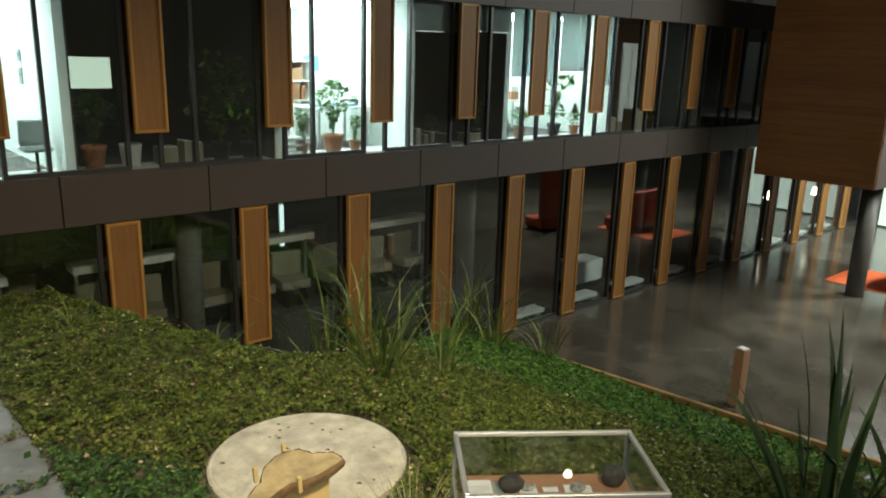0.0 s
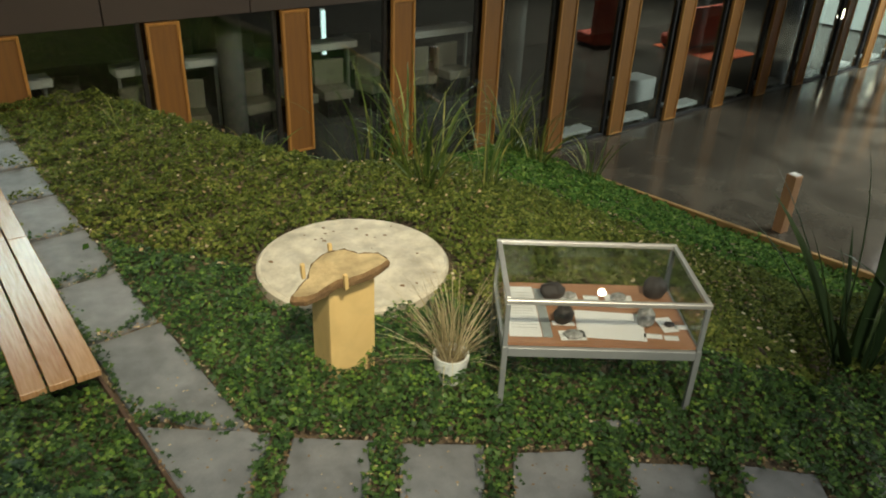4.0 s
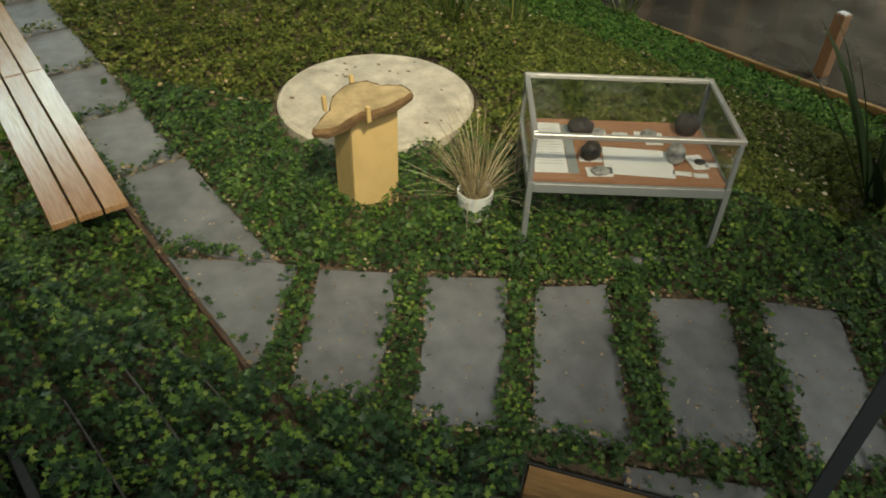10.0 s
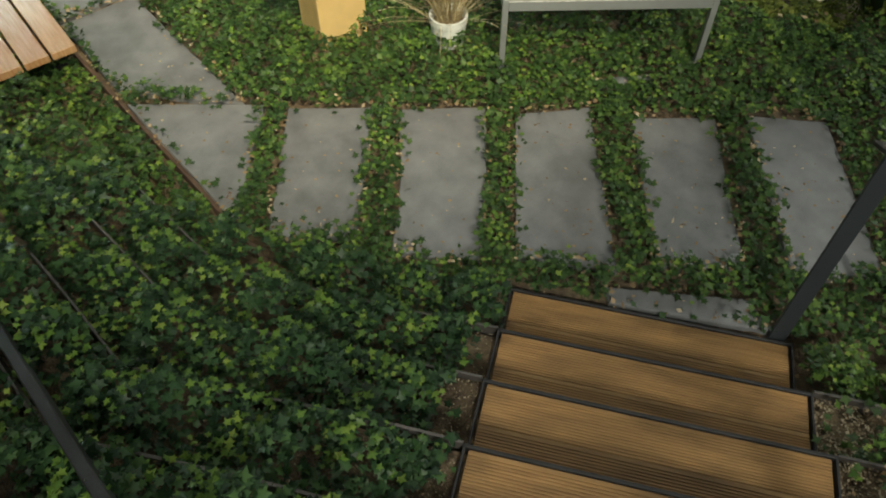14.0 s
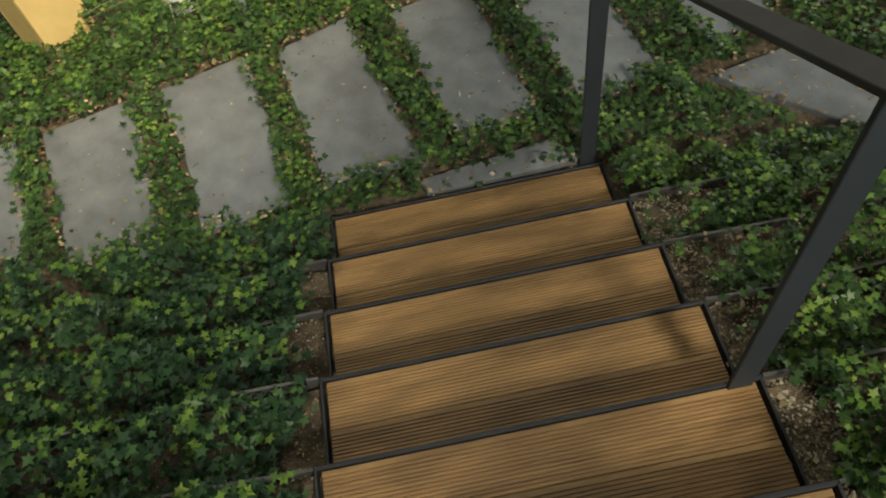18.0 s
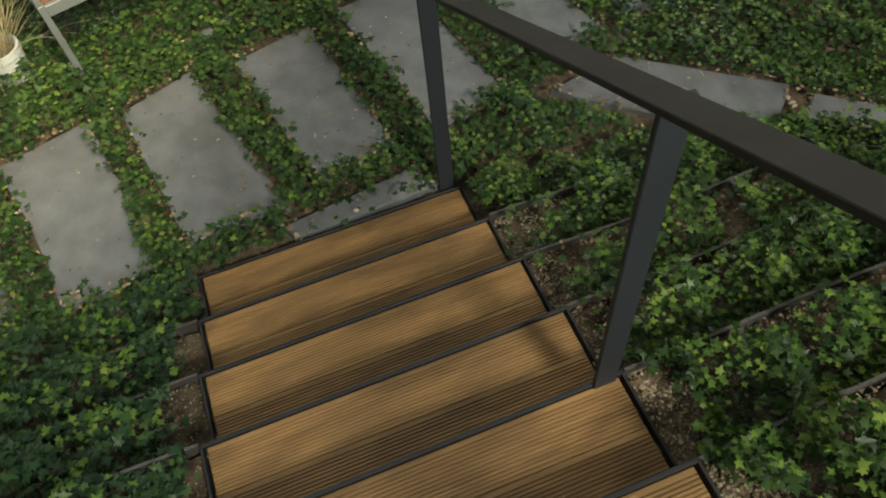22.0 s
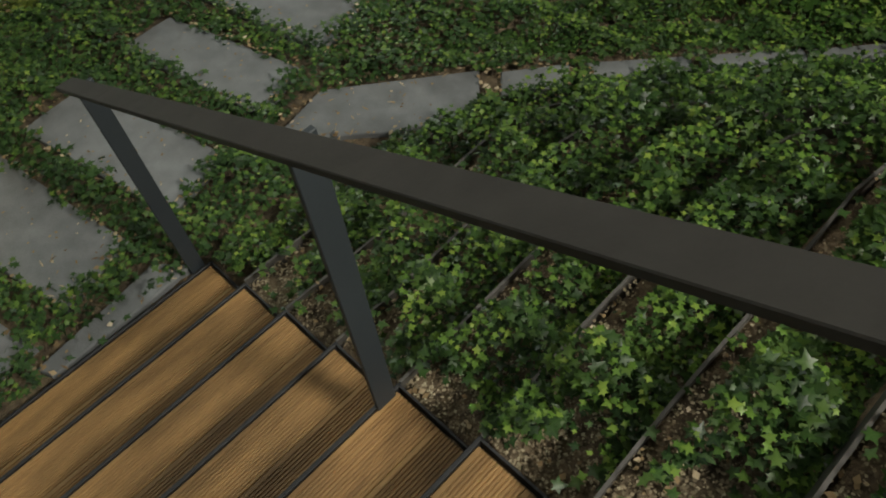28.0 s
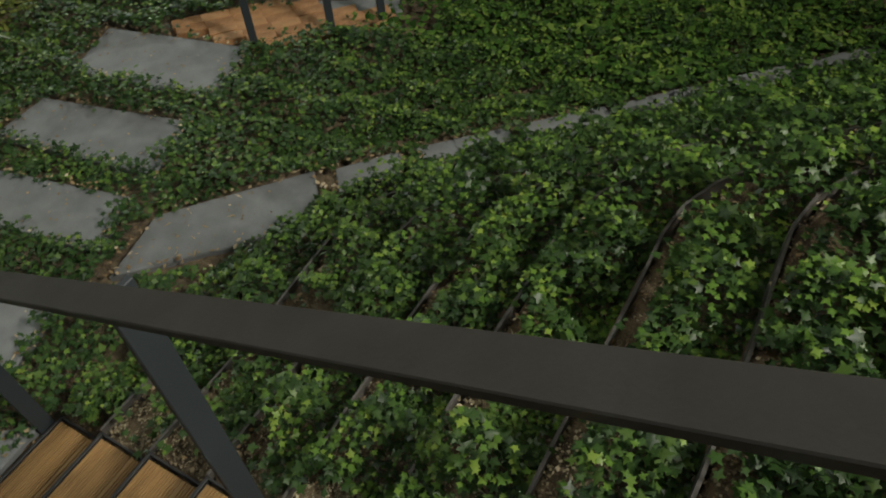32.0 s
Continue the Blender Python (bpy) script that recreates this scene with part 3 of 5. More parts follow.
low, high = shutter(2.78), shutter(1.69)
low.matrix_world = FACADE @ pose(-0.06, 0, FLOOR_L + 0.02)
high.matrix_world = FACADE @ pose(0.34, 0, 2.495)
for k in range(-2, 14):
    if k not in (-2, -1, 0, 1):
        copy_thing(low, rigid(FACADE @ pose(-0.06 + BAY * k, 0, FLOOR_L + 0.02)))
    if k:
        copy_thing(high, rigid(FACADE @ pose(0.34 + BAY * k, 0, 2.495)))
for k, z in ((-2, 0.74), (-1, 0.74), (1, -0.31)):
    shutter(1.51 - z).matrix_world = FACADE @ pose(-0.06 + BAY * k, 0, z)
for k in range(-2, 14):
    # windows of both storeys
    for z0, z1, off in ((FLOOR_L, 1.52, 0.31), (2.07, 4.19, 0.71)):
        x = -0.06 + BAY * k + off
        w = tagged(thing("window", "tall dark-framed glazed bay of the facade", "window", FACADE @ pose(x, 0.03, z0), "facade windows", "structure"))
        h = z1 - z0
        split = 0.42 if z0 > 0 else 0.0
        for xx in ((0.0, split, 1.24) if split else (0.0, 1.24)):
            part("window_frame", box(xx - 0.022, xx + 0.022, 0.0, 0.07, 0, h), M_FRAME, w)
        if split:
            part("window_frame", box(0.022, split - 0.022, 0, 0.07, 0, 0.05), M_FRAME, w)
            part("pane", box(0.022, split - 0.022, 0.03, 0.036, 0.05, h), M_WINDOW, w).visible_shadow = False
        part("window_frame", box(split + 0.022, 1.218, 0, 0.07, 0, 0.05), M_FRAME, w)
        part("pane", box(split + 0.022, 1.218, 0.03, 0.036, 0.05, h), M_WINDOW, w).visible_shadow = False
        part("pane", box(1.262, 1.588, 0.03, 0.036, 0.0, h), M_WINDOW, w).visible_shadow = False
# rooms of the upper storey: lit and dark
for x, y1 in ((-3.4, 6.0), (-0.30, 6.0), (2.22, 6.0), (4.42, 6.0), (6.43, 6.0), (9.24, 6.0), (12.5, 6.0)):
    part("partition", box(x - 0.05, x + 0.05, 0.16, y1, 2.03, 4.23), M_LITWALL, facade)
for x0, x1 in ((-3.3, -0.35), (2.27, 4.37), (6.48, 9.19)):
    part("room_lining", box(x0, x1, 4.0, 4.1, 2.03, 4.23), M_LITWALL, facade)
    n_l = 2
    for i in range(n_l):
        xc = x0 + (x1 - x0) * (i + 0.5) / n_l
        s = thing("office_lamp", "white fluorescent ceiling lamp in a lit office", "lamp", FACADE @ pose(xc, 1.9, 4.13), "office lamps")
        hs = part("housing", box(-0.47, 0.47, -1.2, 1.2, 0.03, 0.09), M_WHITE, s)
        part("diffuser", box(-0.45, 0.45, -1.15, 1.15, 0.0, 0.028), M_TUBE, hs, "glowing white diffuser")

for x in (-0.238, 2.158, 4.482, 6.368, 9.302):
    # thin added panels that paint the unlit rooms' shade onto the partitions
    part("shade_panel", box(x - 0.008, x + 0.008, 0.16, 6.0, 2.032, 4.228), M_ROOMSHADE, facade)

# ---- cantilevered timber box and its column ----
hang = thing("timber_box", "large dark brown timber-clad room on a round column", "annexe", ANNEXE)
for i in range(34):
    z = 1.22 + 0.15 * i
    part("cladding_board", box(12.70, 12.72, 4.86, 7.2, z, z + 0.146, 0.003), M_BOXWOOD, hang)
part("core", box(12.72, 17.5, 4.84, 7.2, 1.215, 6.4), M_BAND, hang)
solid("column", lathe([(0.18, FLOOR_L), (0.18, 1.215)], 40), M_COLUMN, "dark round concrete column under the timber room", "column", ANNEXE @ pose(14.26, 5.4, 0), kind="structure", smooth=True)
solid("carpet", box(14.95, 16.7, 4.2, 6.3, FLOOR_L, FLOOR_L + 0.012), M_ORANGE, "orange carpet on the concrete floor", "carpet", ANNEXE)
p = Vector((1.80, 10.80, FLOOR_Z))
bol = thing("bollard", "square wooden bollard with a white sensor top on the hall floor", "bollard", pose(p.x, p.y, p.z, 0, 0, AXIS - 8))
post_ = part("shaft", box(-0.095, 0.095, -0.095, 0.095, 0, 1.06, 0.006), M_BOLLARD, bol)
part("cap", box(-0.075, 0.075, -0.075, 0.075, 1.06, 1.076, 0.003), M_WHITE, post_, "white sensor top")

# ---- bench ----
ANG = math.degrees(math.atan2(0.615, -0.788))
bench = thing("bench", "long slatted wooden bench with a satin sheen", "bench", pose(-3.865, 0.824, -0.010, 0, 0, ANG))
for s in range(5):
    for j in range(3):
        o = part("slat", box(0.003, 2.017, 0.003 + j * 0.148, 0.003 + j * 0.148 + 0.135, -0.045, 0.0, 0.004), M_BENCH, bench)
        o.location = (2.02 * s, 0, 0.31)
    for f in (0.35, 1.67):
        o = part("trestle", box(-0.03, 0.03, 0.03, 0.41, -0.06, 0.262, 0.004), M_STEEL, bench)
        o.location = (2.02 * s + f, 0, 0)

# ---- round stone ----
disc = thing("stone_disc", "pale round worn stone disc lying in the ivy", "stone", pose(-3.100, 2.925, 0.0))
part("rim", lathe([(0.756, -0.1), (0.780, -0.04), (0.785, 0.045), (0.765, 0.06), (0.58, 0.06)], 72), M_STONE, disc)
part("face", lathe([(0.747, 0.058), (0.742, 0.064), (0.4, 0.067), (0.0005, 0.067)], 72), M_STONE, disc)
rs0 = random.Random(8)
for i in range(26):
    a, r = rs0.uniform(0, 6.28), 0.69 * math.sqrt(rs0.random())
    w = rs0.uniform(0.006, 0.022)
    o = part("pit", prism([(w * rs0.uniform(0.6, 1.2) * math.cos(q * 0.9), w * 0.6 * rs0.uniform(0.6, 1.2) * math.sin(q * 0.9)) for q in range(7)], 0.060, 0.0695), M_BARK, disc)
    o.location = (r * math.cos(a), r * math.sin(a), 0)

# ---- pedestal with a slice of trunk ----
pa = Vector((-2.706, 1.506))
pb = Vector((-2.480, 1.766))
ang = math.degrees(math.atan2((pb - pa).y, (pb - pa).x))
ped = thing("pedestal", "yellow-stained board pedestal standing in the ivy", "pedestal", pose(pa.x, pa.y, -0.03, 0, 0, ang))
part("front_panel", box(0, 0.32, 0, 0.018, 0, 0.717, 0.002), M_PED, ped)
part("back_panel", box(0, 0.32, 0.242, 0.26, 0, 0.717, 0.002), M_PED, ped)
part("side_panel", box(0.0, 0.018, 0.019, 0.241, 0, 0.717, 0.002), M_PED, ped)
part("side_panel", box(0.302, 0.32, 0.019, 0.241, 0, 0.717, 0.002), M_PED, ped)
part("top_board", box(0, 0.32, 0, 0.26, 0.718, 0.736, 0.002), M_PED, ped)
rnd = random.Random(2)
OUTLINE = [(-0.285, -0.110), (-0.200, -0.160), (0.010, -0.105), (0.110, -0.135), (0.372, -0.085), (0.352, 0.010), (0.250, 0.075), (0.200, 0.165), (0.080, 0.195), (-0.050, 0.120), (-0.120, 0.010)]
ring = []
for (ax, ay), (bx, by) in zip(OUTLINE, OUTLINE[1:] + OUTLINE[:1]):
    for f in (0, 0.25, 0.5, 0.75):
        swell = 0.012 * math.sin(f * math.pi)
        ring.append((ax + (bx - ax) * f - 0.08 + (by - ay) * swell * 3 + rnd.uniform(-0.004, 0.004), ay + (by - ay) * f - (bx - ax) * swell * 3 + rnd.uniform(-0.004, 0.004)))
k = len(ring)
bm = prism(ring, 0, 0.062, 0.004)
along_, out_ = (pb - pa).normalized(), Vector((-(pb - pa).y, (pb - pa).x)).normalized()
mid_ = pa + along_ * 0.08 + out_ * 0.0
sl = thing("trunk_slice", "irregular sawn slice of tree trunk with bark edge, on the pedestal", "wood slice", pose(mid_.x, mid_.y, 0.752, 3, -4, ang))
wood = part("slice", bm, M_SLICE, sl)
bark = bmesh.new()
lo = [bark.verts.new((x * 1.012, y * 1.012, -0.002 + 0.004 * math.sin(i * 1.7))) for i, (x, y) in enumerate(ring)]
mi = [bark.verts.new((x * 1.05, y * 1.06, 0.036)) for x, y in ring]
hi = [bark.verts.new((x * 1.006, y * 1.006, 0.064 + 0.004 * math.sin(i * 2.3))) for i, (x, y) in enumerate(ring)]
for i in range(k):
    j = (i + 1) % k
    bark.faces.new((lo[i], lo[j], mi[j], mi[i])), bark.faces.new((mi[i], mi[j], hi[j], hi[i]))
part("bark", bark, M_BARK, wood, "dark rough bark edge")
for x, y in ((-0.195, 0.10), (0.045, 0.215), (-0.03, -0.140)):
    part("peg", box(x - 0.012, x + 0.012, y - 0.012, y + 0.012, 0.0, 0.105, 0.002), M_PED, sl)

# ---- pot with dry grass ----
pot = thing("plant_pot", "small glazed white pot standing in the ivy", "pot", pose(-1.985, 1.800, -0.055))
part("body", lathe([(0.10, 0.0), (0.112, 0.17), (0.12, 0.175), (0.12, 0.215), (0.105, 0.215), (0.10, 0.15)], 32), M_CERAMIC, pot)

# ---- display case ----
ca = math.degrees(math.atan2(1.870 - 1.547, -0.456 + 1.618))
case = thing("display_case", "glass-topped display case in an aluminium frame on grey legs", "display case", pose(-1.618, 1.547, 0.0, 0, 0, ca))
CW, CD, CH = 1.206, 0.764, 0.80
for x in (0.0, CW - 0.035):
    for y in (0.0, CD - 0.035):
        part("leg", box(x, x + 0.035, y, y + 0.035, -0.03, 0.47, 0.003), M_LEGS, case)
        part("corner_post", box(x, x + 0.028, y, y + 0.028, 0.47, CH - 0.03, 0.003), M_LEGS, case)
for y in (0.0, CD - 0.03):
    part("apron", box(0.035, CW - 0.035, y, y + 0.03, 0.400, 0.462, 0.003), M_LEGS, case)
    part("top_rail", box(0.0, CW, y, y + 0.03, CH - 0.03, CH, 0.004), M_ALU, case)
for x in (0.0, CW - 0.03):
    part("apron", box(x, x + 0.03, 0.035, CD - 0.035, 0.400, 0.462, 0.003), M_LEGS, case)
    part("top_rail", box(x, x + 0.03, 0.03, CD - 0.03, CH - 0.03, CH, 0.004), M_ALU, case)
part("board", box(0.03, CW - 0.03, 0.03, CD - 0.03, 0.463, 0.483), M_BOARD, case)
part("pane", box(0.03, CW - 0.03, 0.03, CD - 0.03, CH - 0.016, CH - 0.011), M_GLASS, case).visible_shadow = False
for y in (0.01, CD - 0.016):
    part("pane", box(0.03, CW - 0.03, y, y + 0.005, 0.486, CH - 0.03), M_GLASS, case).visible_shadow = False
for x in (0.01, CW - 0.016):
    part("pane", box(x, x + 0.005, 0.03, CD - 0.03, 0.486, CH - 0.03), M_GLASS, case).visible_shadow = False

STAR = np.array([(0.0, -0.30), (0.29, -0.46), (0.25, -0.15), (0.60, 0.07), (0.22, 0.19), (0.0, 0.70), (-0.22, 0.19), (-0.60, 0.07), (-0.25, -0.15), (-0.29, -0.46)])
SLIVER = np.array([(0.0, -0.50), (0.13, -0.10), (0.05, 0.50), (-0.10, 0.10)])
KITE = np.array([(0.0, -0.40), (0.34, -0.02), (0.0, 0.52), (-0.34, -0.02)])


def leaves(name, pts, sizes, shape, mat, label, category, rs, tilt=0.95, cup=0.18):
    """Many leaves: each a fan round a raised middle, turned and tilted at random."""
    n, k = len(pts), len(shape)
    rim = np.concatenate([shape, np.zeros((k, 1))], 1)
    rim[:, 2] = -cup * np.abs(shape[:, 0]) - cup * 0.6 * np.maximum(shape[:, 1], 0)
    base = np.concatenate([[(0, 0, 0)], rim])
    yaw = rs.uniform(0, 2 * np.pi, n)
    az = rs.uniform(0, 2 * np.pi, n)
    ti = np.abs(rs.normal(0, tilt * 0.6, n)).clip(0, 1.3)
    nrm = np.stack([np.sin(ti) * np.cos(az), np.sin(ti) * np.sin(az), np.cos(ti)], -1)
    t = np.stack([np.cos(yaw), np.sin(yaw), np.zeros(n)], -1)
    t -= nrm * (t * nrm).sum(-1, keepdims=True)
    t /= np.linalg.norm(t, axis=-1, keepdims=True)
    b = np.cross(nrm, t)
    L = base[None] * sizes[:, None, None]
    verts = pts[:, None] + L[..., :1] * t[:, None] + L[..., 1:2] * b[:, None] + L[..., 2:] * nrm[:, None]
    tri = np.array([(0, 1 + i, 1 + (i + 1) % k) for i in range(k)])
    faces = (tri[None] + (np.arange(n) * (k + 1))[:, None, None]).reshape(-1, 3)
    rib = np.concatenate([[1.0], (np.hypot(shape[:, 0], shape[:, 1]) > 0.42).astype(float)])
    return raw(name, verts.reshape(-1, 3), faces, mat, label, category, vein=np.tile(rib, n) if k > 4 else None)


# ---- things in the display case ----
CASE = pose(-1.618, 1.547, 0.486, 0, 0, ca)


def sheet(x, y, w, h, turn, mat, label, bars=0, name="paper_sheet", lift=0.0):
    o = thing(name, label, "paper", CASE @ pose(x, y, lift, 0, 0, turn), "papers in the case")
    page = part("page", box(0, w, 0, h, 0, 0.0022), mat, o)
    for i in range(bars):
        part("text_bar", box(w * 0.1, w * (0.9 - 0.15 * (i % 3 == 2)), h * (0.86 - 0.75 * i / max(bars, 1)), h * (0.86 - 0.75 * i / max(bars, 1)) + 0.004, 0.0023, 0.0028), M_LEGS, page)
    return o


sheet(0.05, 0.09, 0.20, 0.58, 0, M_PAPER, "printed text sheet lying in the case", 14)
sheet(0.255, 0.09, 0.060, 0.56, 0, M_BLIND, "pale grey printed strip beside the text sheet", 0)
sheet(0.47, 0.10, 0.42, 0.30, -4, M_PAPER, "white photo sheet in the middle of the case", 0)
sheet(0.36, 0.06, 0.16, 0.10, 3, M_PAPER, "small white label card in the case", 0, "label_card")
sheet(0.88, 0.11, 0.11, 0.05, -6, M_PAPER, "small white label card in the case", 1, "label_card")
sheet(1.00, 0.09, 0.09, 0.05, -2, M_PAPER, "small white label card in the case", 1, "label_card")
sheet(1.02, 0.17, 0.10, 0.16, 10, M_PAPER, "small photo card in the case", 0, "label_card")
sheet(1.10, 0.21, 0.08, 0.05, 0, M_PAPER, "small white label card in the case", 1, "label_card")
sheet(0.33, 0.22, 0.14, 0.05, 0, M_PAPER, "small white label card in the case", 1, "label_card")
sheet(0.42, 0.50, 0.12, 0.11, 0, M_PAPER, "small photo card in the case", 0, "label_card")
sheet(0.58, 0.52, 0.10, 0.06, 0, M_PAPER, "small white label card in the case", 1, "label_card")
sheet(0.72, 0.50, 0.18, 0.10, -3, M_PAPER, "small photo card in the case", 0, "label_card")
sheet(0.78, 0.44, 0.11, 0.04, 2, M_PAPER, "small white label card in the case", 1, "label_card")


def specimen(x, y, r, h, turn, mat, label):
    o = thing("wood_specimen", label, "specimen", CASE @ pose(x, y, 0.002, 0, 0, turn), "specimens in the case")
    bm = bmesh.new()
    bmesh.ops.create_icosphere(bm, subdivisions=3, radius=1)
    for v in bm.verts:
        q = v.co.copy()
        w = 1 + 0.18 * noise.noise(q * 2.3 + Vector((x * 9, y * 7, 0)))
        v.co = Vector((q.x * r * w, q.y * r * 0.8 * w, (max(q.z, -0.7) + 0.7) / 1.7 * h * w))
    part("stone", bm, mat, o, smooth=True)
    return o


M_DARKROCK = material("dark_specimen", (0.06, 0.05, 0.045), 0.6, 0, (0.025, 0.022, 0.02), 12, 60, 0.4, 0.5)
M_MESHROCK = material("grey_specimen", (0.42, 0.42, 0.40), 0.6, 0, (0.16, 0.16, 0.15), 30, 90, 0.3, 0.3)
specimen(0.37, 0.56, 0.085, 0.10, 10, M_DARKROCK, "round dark wood specimen in the display case")
specimen(0.40, 0.27, 0.07, 0.11, 40, M_DARKROCK, "dark cut wood specimen in the display case")
specimen(0.92, 0.27, 0.07, 0.11, 80, M_MESHROCK, "brown ring-shaped specimen in the display case")
specimen(1.06, 0.60, 0.08, 0.14, 0, M_DARKROCK, "tall dark specimen in the display case")
specimen(0.48, 0.56, 0.05, 0.03, 0, M_MESHROCK, "flat grey specimen on a card")
specimen(0.81, 0.55, 0.06, 0.03, 30, M_MESHROCK, "flat grey specimen on a card")
specimen(0.44, 0.11, 0.06, 0.03, 10, M_MESHROCK, "flat ring specimen on a card")
specimen(1.07, 0.25, 0.035, 0.02, 10, M_DARKROCK, "small dark specimen on a card")


# ---- blades, stems and clumps ----
def clump(name, label, category, place, n, spread, length, width, lean, mat, seed, droop=0.5, seg=7):
    """Long tapered leaves from one root, each bending outwards and folded along its middle."""
    rs = np.random.RandomState(seed)
    holder = thing(name, label, category, Matrix.Translation(place))
    for i in range(n):
        a = rs.uniform(0, 2 * math.pi)
        r0 = spread * math.sqrt(rs.uniform(0, 1))
        bx, by = r0 * math.cos(a), r0 * math.sin(a)
        a2 = a + rs.normal(0, 0.6)
        L, w = length * rs.uniform(0.55, 1.1), width * rs.uniform(0.7, 1.2)
        th = abs(rs.normal(0.1, lean))
        dx, dy = math.cos(a2), math.sin(a2)
        tw = a2 + math.pi / 2 + rs.normal(0, 0.7)
        sx, sy = math.cos(tw), math.sin(tw)
        px, pz, V, F = 0.0, 0.0, [], []
        bend = droop * rs.uniform(0.5, 1.5)
        for j in range(seg + 1):
            f = j / seg
            ww = w * (1 - f ** 2.2) * (0.7 + 0.3 * min(1, f * 4)) + 0.0006
            cx, cy, cz = bx + dx * px, by + dy * px, pz
            V += [(cx - sx * ww / 2, cy - sy * ww / 2, cz), (cx + dx * ww * 0.12, cy + dy * ww * 0.12, cz - ww * 0.1), (cx + sx * ww / 2, cy + sy * ww / 2, cz)]
            ang_ = th + bend * f * f * 1.6
            px += math.sin(ang_) * L / seg
            pz += math.cos(ang_) * L / seg
            if j:
                q = 3 * j
                F += [(q - 3, q - 2, q + 1, q), (q - 2, q - 1, q + 2, q + 1)]
        me = bpy.data.meshes.new("leaf_blade")
        me.from_pydata(V, [], F)
        me.materials.append(mat)
        for p in me.polygons:
            p.use_smooth = True
        part("leaf_blade", me, None, holder)
    return holder


part("soil", lathe([(0.09, 0.14), (0.099, 0.165), (0.0005, 0.168)], 24), M_SOIL, pot)
clump("dry_grass", "tuft of dry straw-coloured grass growing in the white pot", "grass", Vector((-1.985, 1.800, 0.110)), 190, 0.065, 0.70, 0.0045, 0.62, M_DRY, 4, 0.55)


def gz(x, y):
    return float(ground_height(x, y))


IRIS = [(-3.06, 4.93, 24, 1.15, 1), (-4.2, 6.38, 20, 1.6, 2), (-3.49, 5.7, 16, 1.3, 9), (-2.63, 5.99, 14, 1.1, 13), (-4.74, 8.89, 22, 1.7, 3), (-3.78, 7.92, 18, 1.5, 16), (-3.12, 11.21, 26, 1.4, 5), (-2.55, 10.53, 22, 1.2, 8), (-5.41, 9.27, 18, 1.8, 6), (-4.08, 11.98, 22, 1.4, 12), (-1.6, 11.5, 16, 1.1, 17), (-6.73, 5.02, 5, 0.6, 7), (-5.49, 5.8, 7, 0.7, 18)]
for x, y, n, L, seed in IRIS:
    n, L = int(n * 1.35), L * 1.22
    clump("iris_plant", "clump of long arching iris leaves rising from the groundcover", "plant", Vector((x, y, gz(x, y))), n, 0.15, L, 0.032 if L > 0.8 else 0.016, 0.42, M_BLADE, seed, 0.85)
clump("iris_plant", "tall dark iris clump with stiff sword-shaped leaves", "plant", Vector((0.7, 2.754, gz(0.7, 2.754))), 18, 0.17, 1.65, 0.085, 0.27, M_DARKBLADE, 15, 0.22)
clump("iris_plant", "tall dark iris clump with stiff sword-shaped leaves", "plant", Vector((1.291, 2.851, gz(1.291, 2.851))), 11, 0.15, 1.30, 0.075, 0.36, M_DARKBLADE, 21, 0.5)

# two stray blades that lean over the paving
for x, y, turn, reach, curl in ((1.15, 2.59, -69.6, 1.62, 2.6), (1.196, 2.754, -125, 1.0, 1.5)):
    t = thing("iris_plant", "small iris with a few yellowing arched blades beside the paving", "plant", pose(x, y, gz(x, y), 0, 0, turn))
    for i, (az, L) in enumerate(((0, reach), (35, 0.7), (-50, 0.8), (150, 0.6))):
        V, F = [], []
        px, pz = 0.0, 0.0
        for j in range(9):
            f = j / 8
            w = 0.045 * (1 - f ** 2) + 0.002
            V += [(px, -w / 2, pz), (px, 0, pz - w * 0.12), (px, w / 2, pz)]
            px += math.sin(0.25 + (1.5 if i else curl) * f) * L / 8
            pz += math.cos(0.25 + (1.5 if i else curl) * f) * L / 8
            if j:
                q = 3 * j
                F += [(q - 3, q - 2, q + 1, q), (q - 2, q - 1, q + 2, q + 1)]
        me = bpy.data.meshes.new("leaf_blade")
        me.from_pydata(V, [], F)
        me.materials.append(M_BLADE)
        part("leaf_blade", me, None, t).rotation_euler = (0, 0, radians(az))

# ---- brick path with its railing, past the paving ----
walkway = thing("brick_path", "orange-brown brick pavers laid in running bond past the slabs", "paving", pose(0, 0, 0), kind="structure")
brick_mesh = finish("brick", box(-0.098, 0.098, -0.046, 0.046, -0.05, 0.008, 0.004), M_BRICK)
d2, n2 = Vector((0.743, -0.669)), Vector((0.669, 0.743))
rnd = random.Random(17)
for j in range(6):
    c = 2.515 + 0.098 * j
    s0 = 1.31 - (c - 2.504) * 1.206
    s1 = 2.33 - (c - 2.54) * 1.4
    s_ = s0 + (0.10 if j % 2 else 0.0) + 0.1
    while s_ < s1:
        o = part("brick", brick_mesh, None, walkway)
        q = d2 * s_ + n2 * c
        q = Vector((0.9535 * q.x - 0.0034 * q.y - 0.034, 0.9663 * q.y))
        o.location = (q.x, q.y, rnd.uniform(-0.003, 0.003))
        o.rotation_euler = (rnd.uniform(-0.015, 0.015), rnd.uniform(-0.015, 0.015), math.atan2(d2.y, d2.x) + rnd.uniform(-0.01, 0.01))
        s_ += 0.204
gate = thing("railing", "dark steel railing on posts beside the brick path", "railing", pose(2.507, 0.960, 0, 0, 0, -43.2))
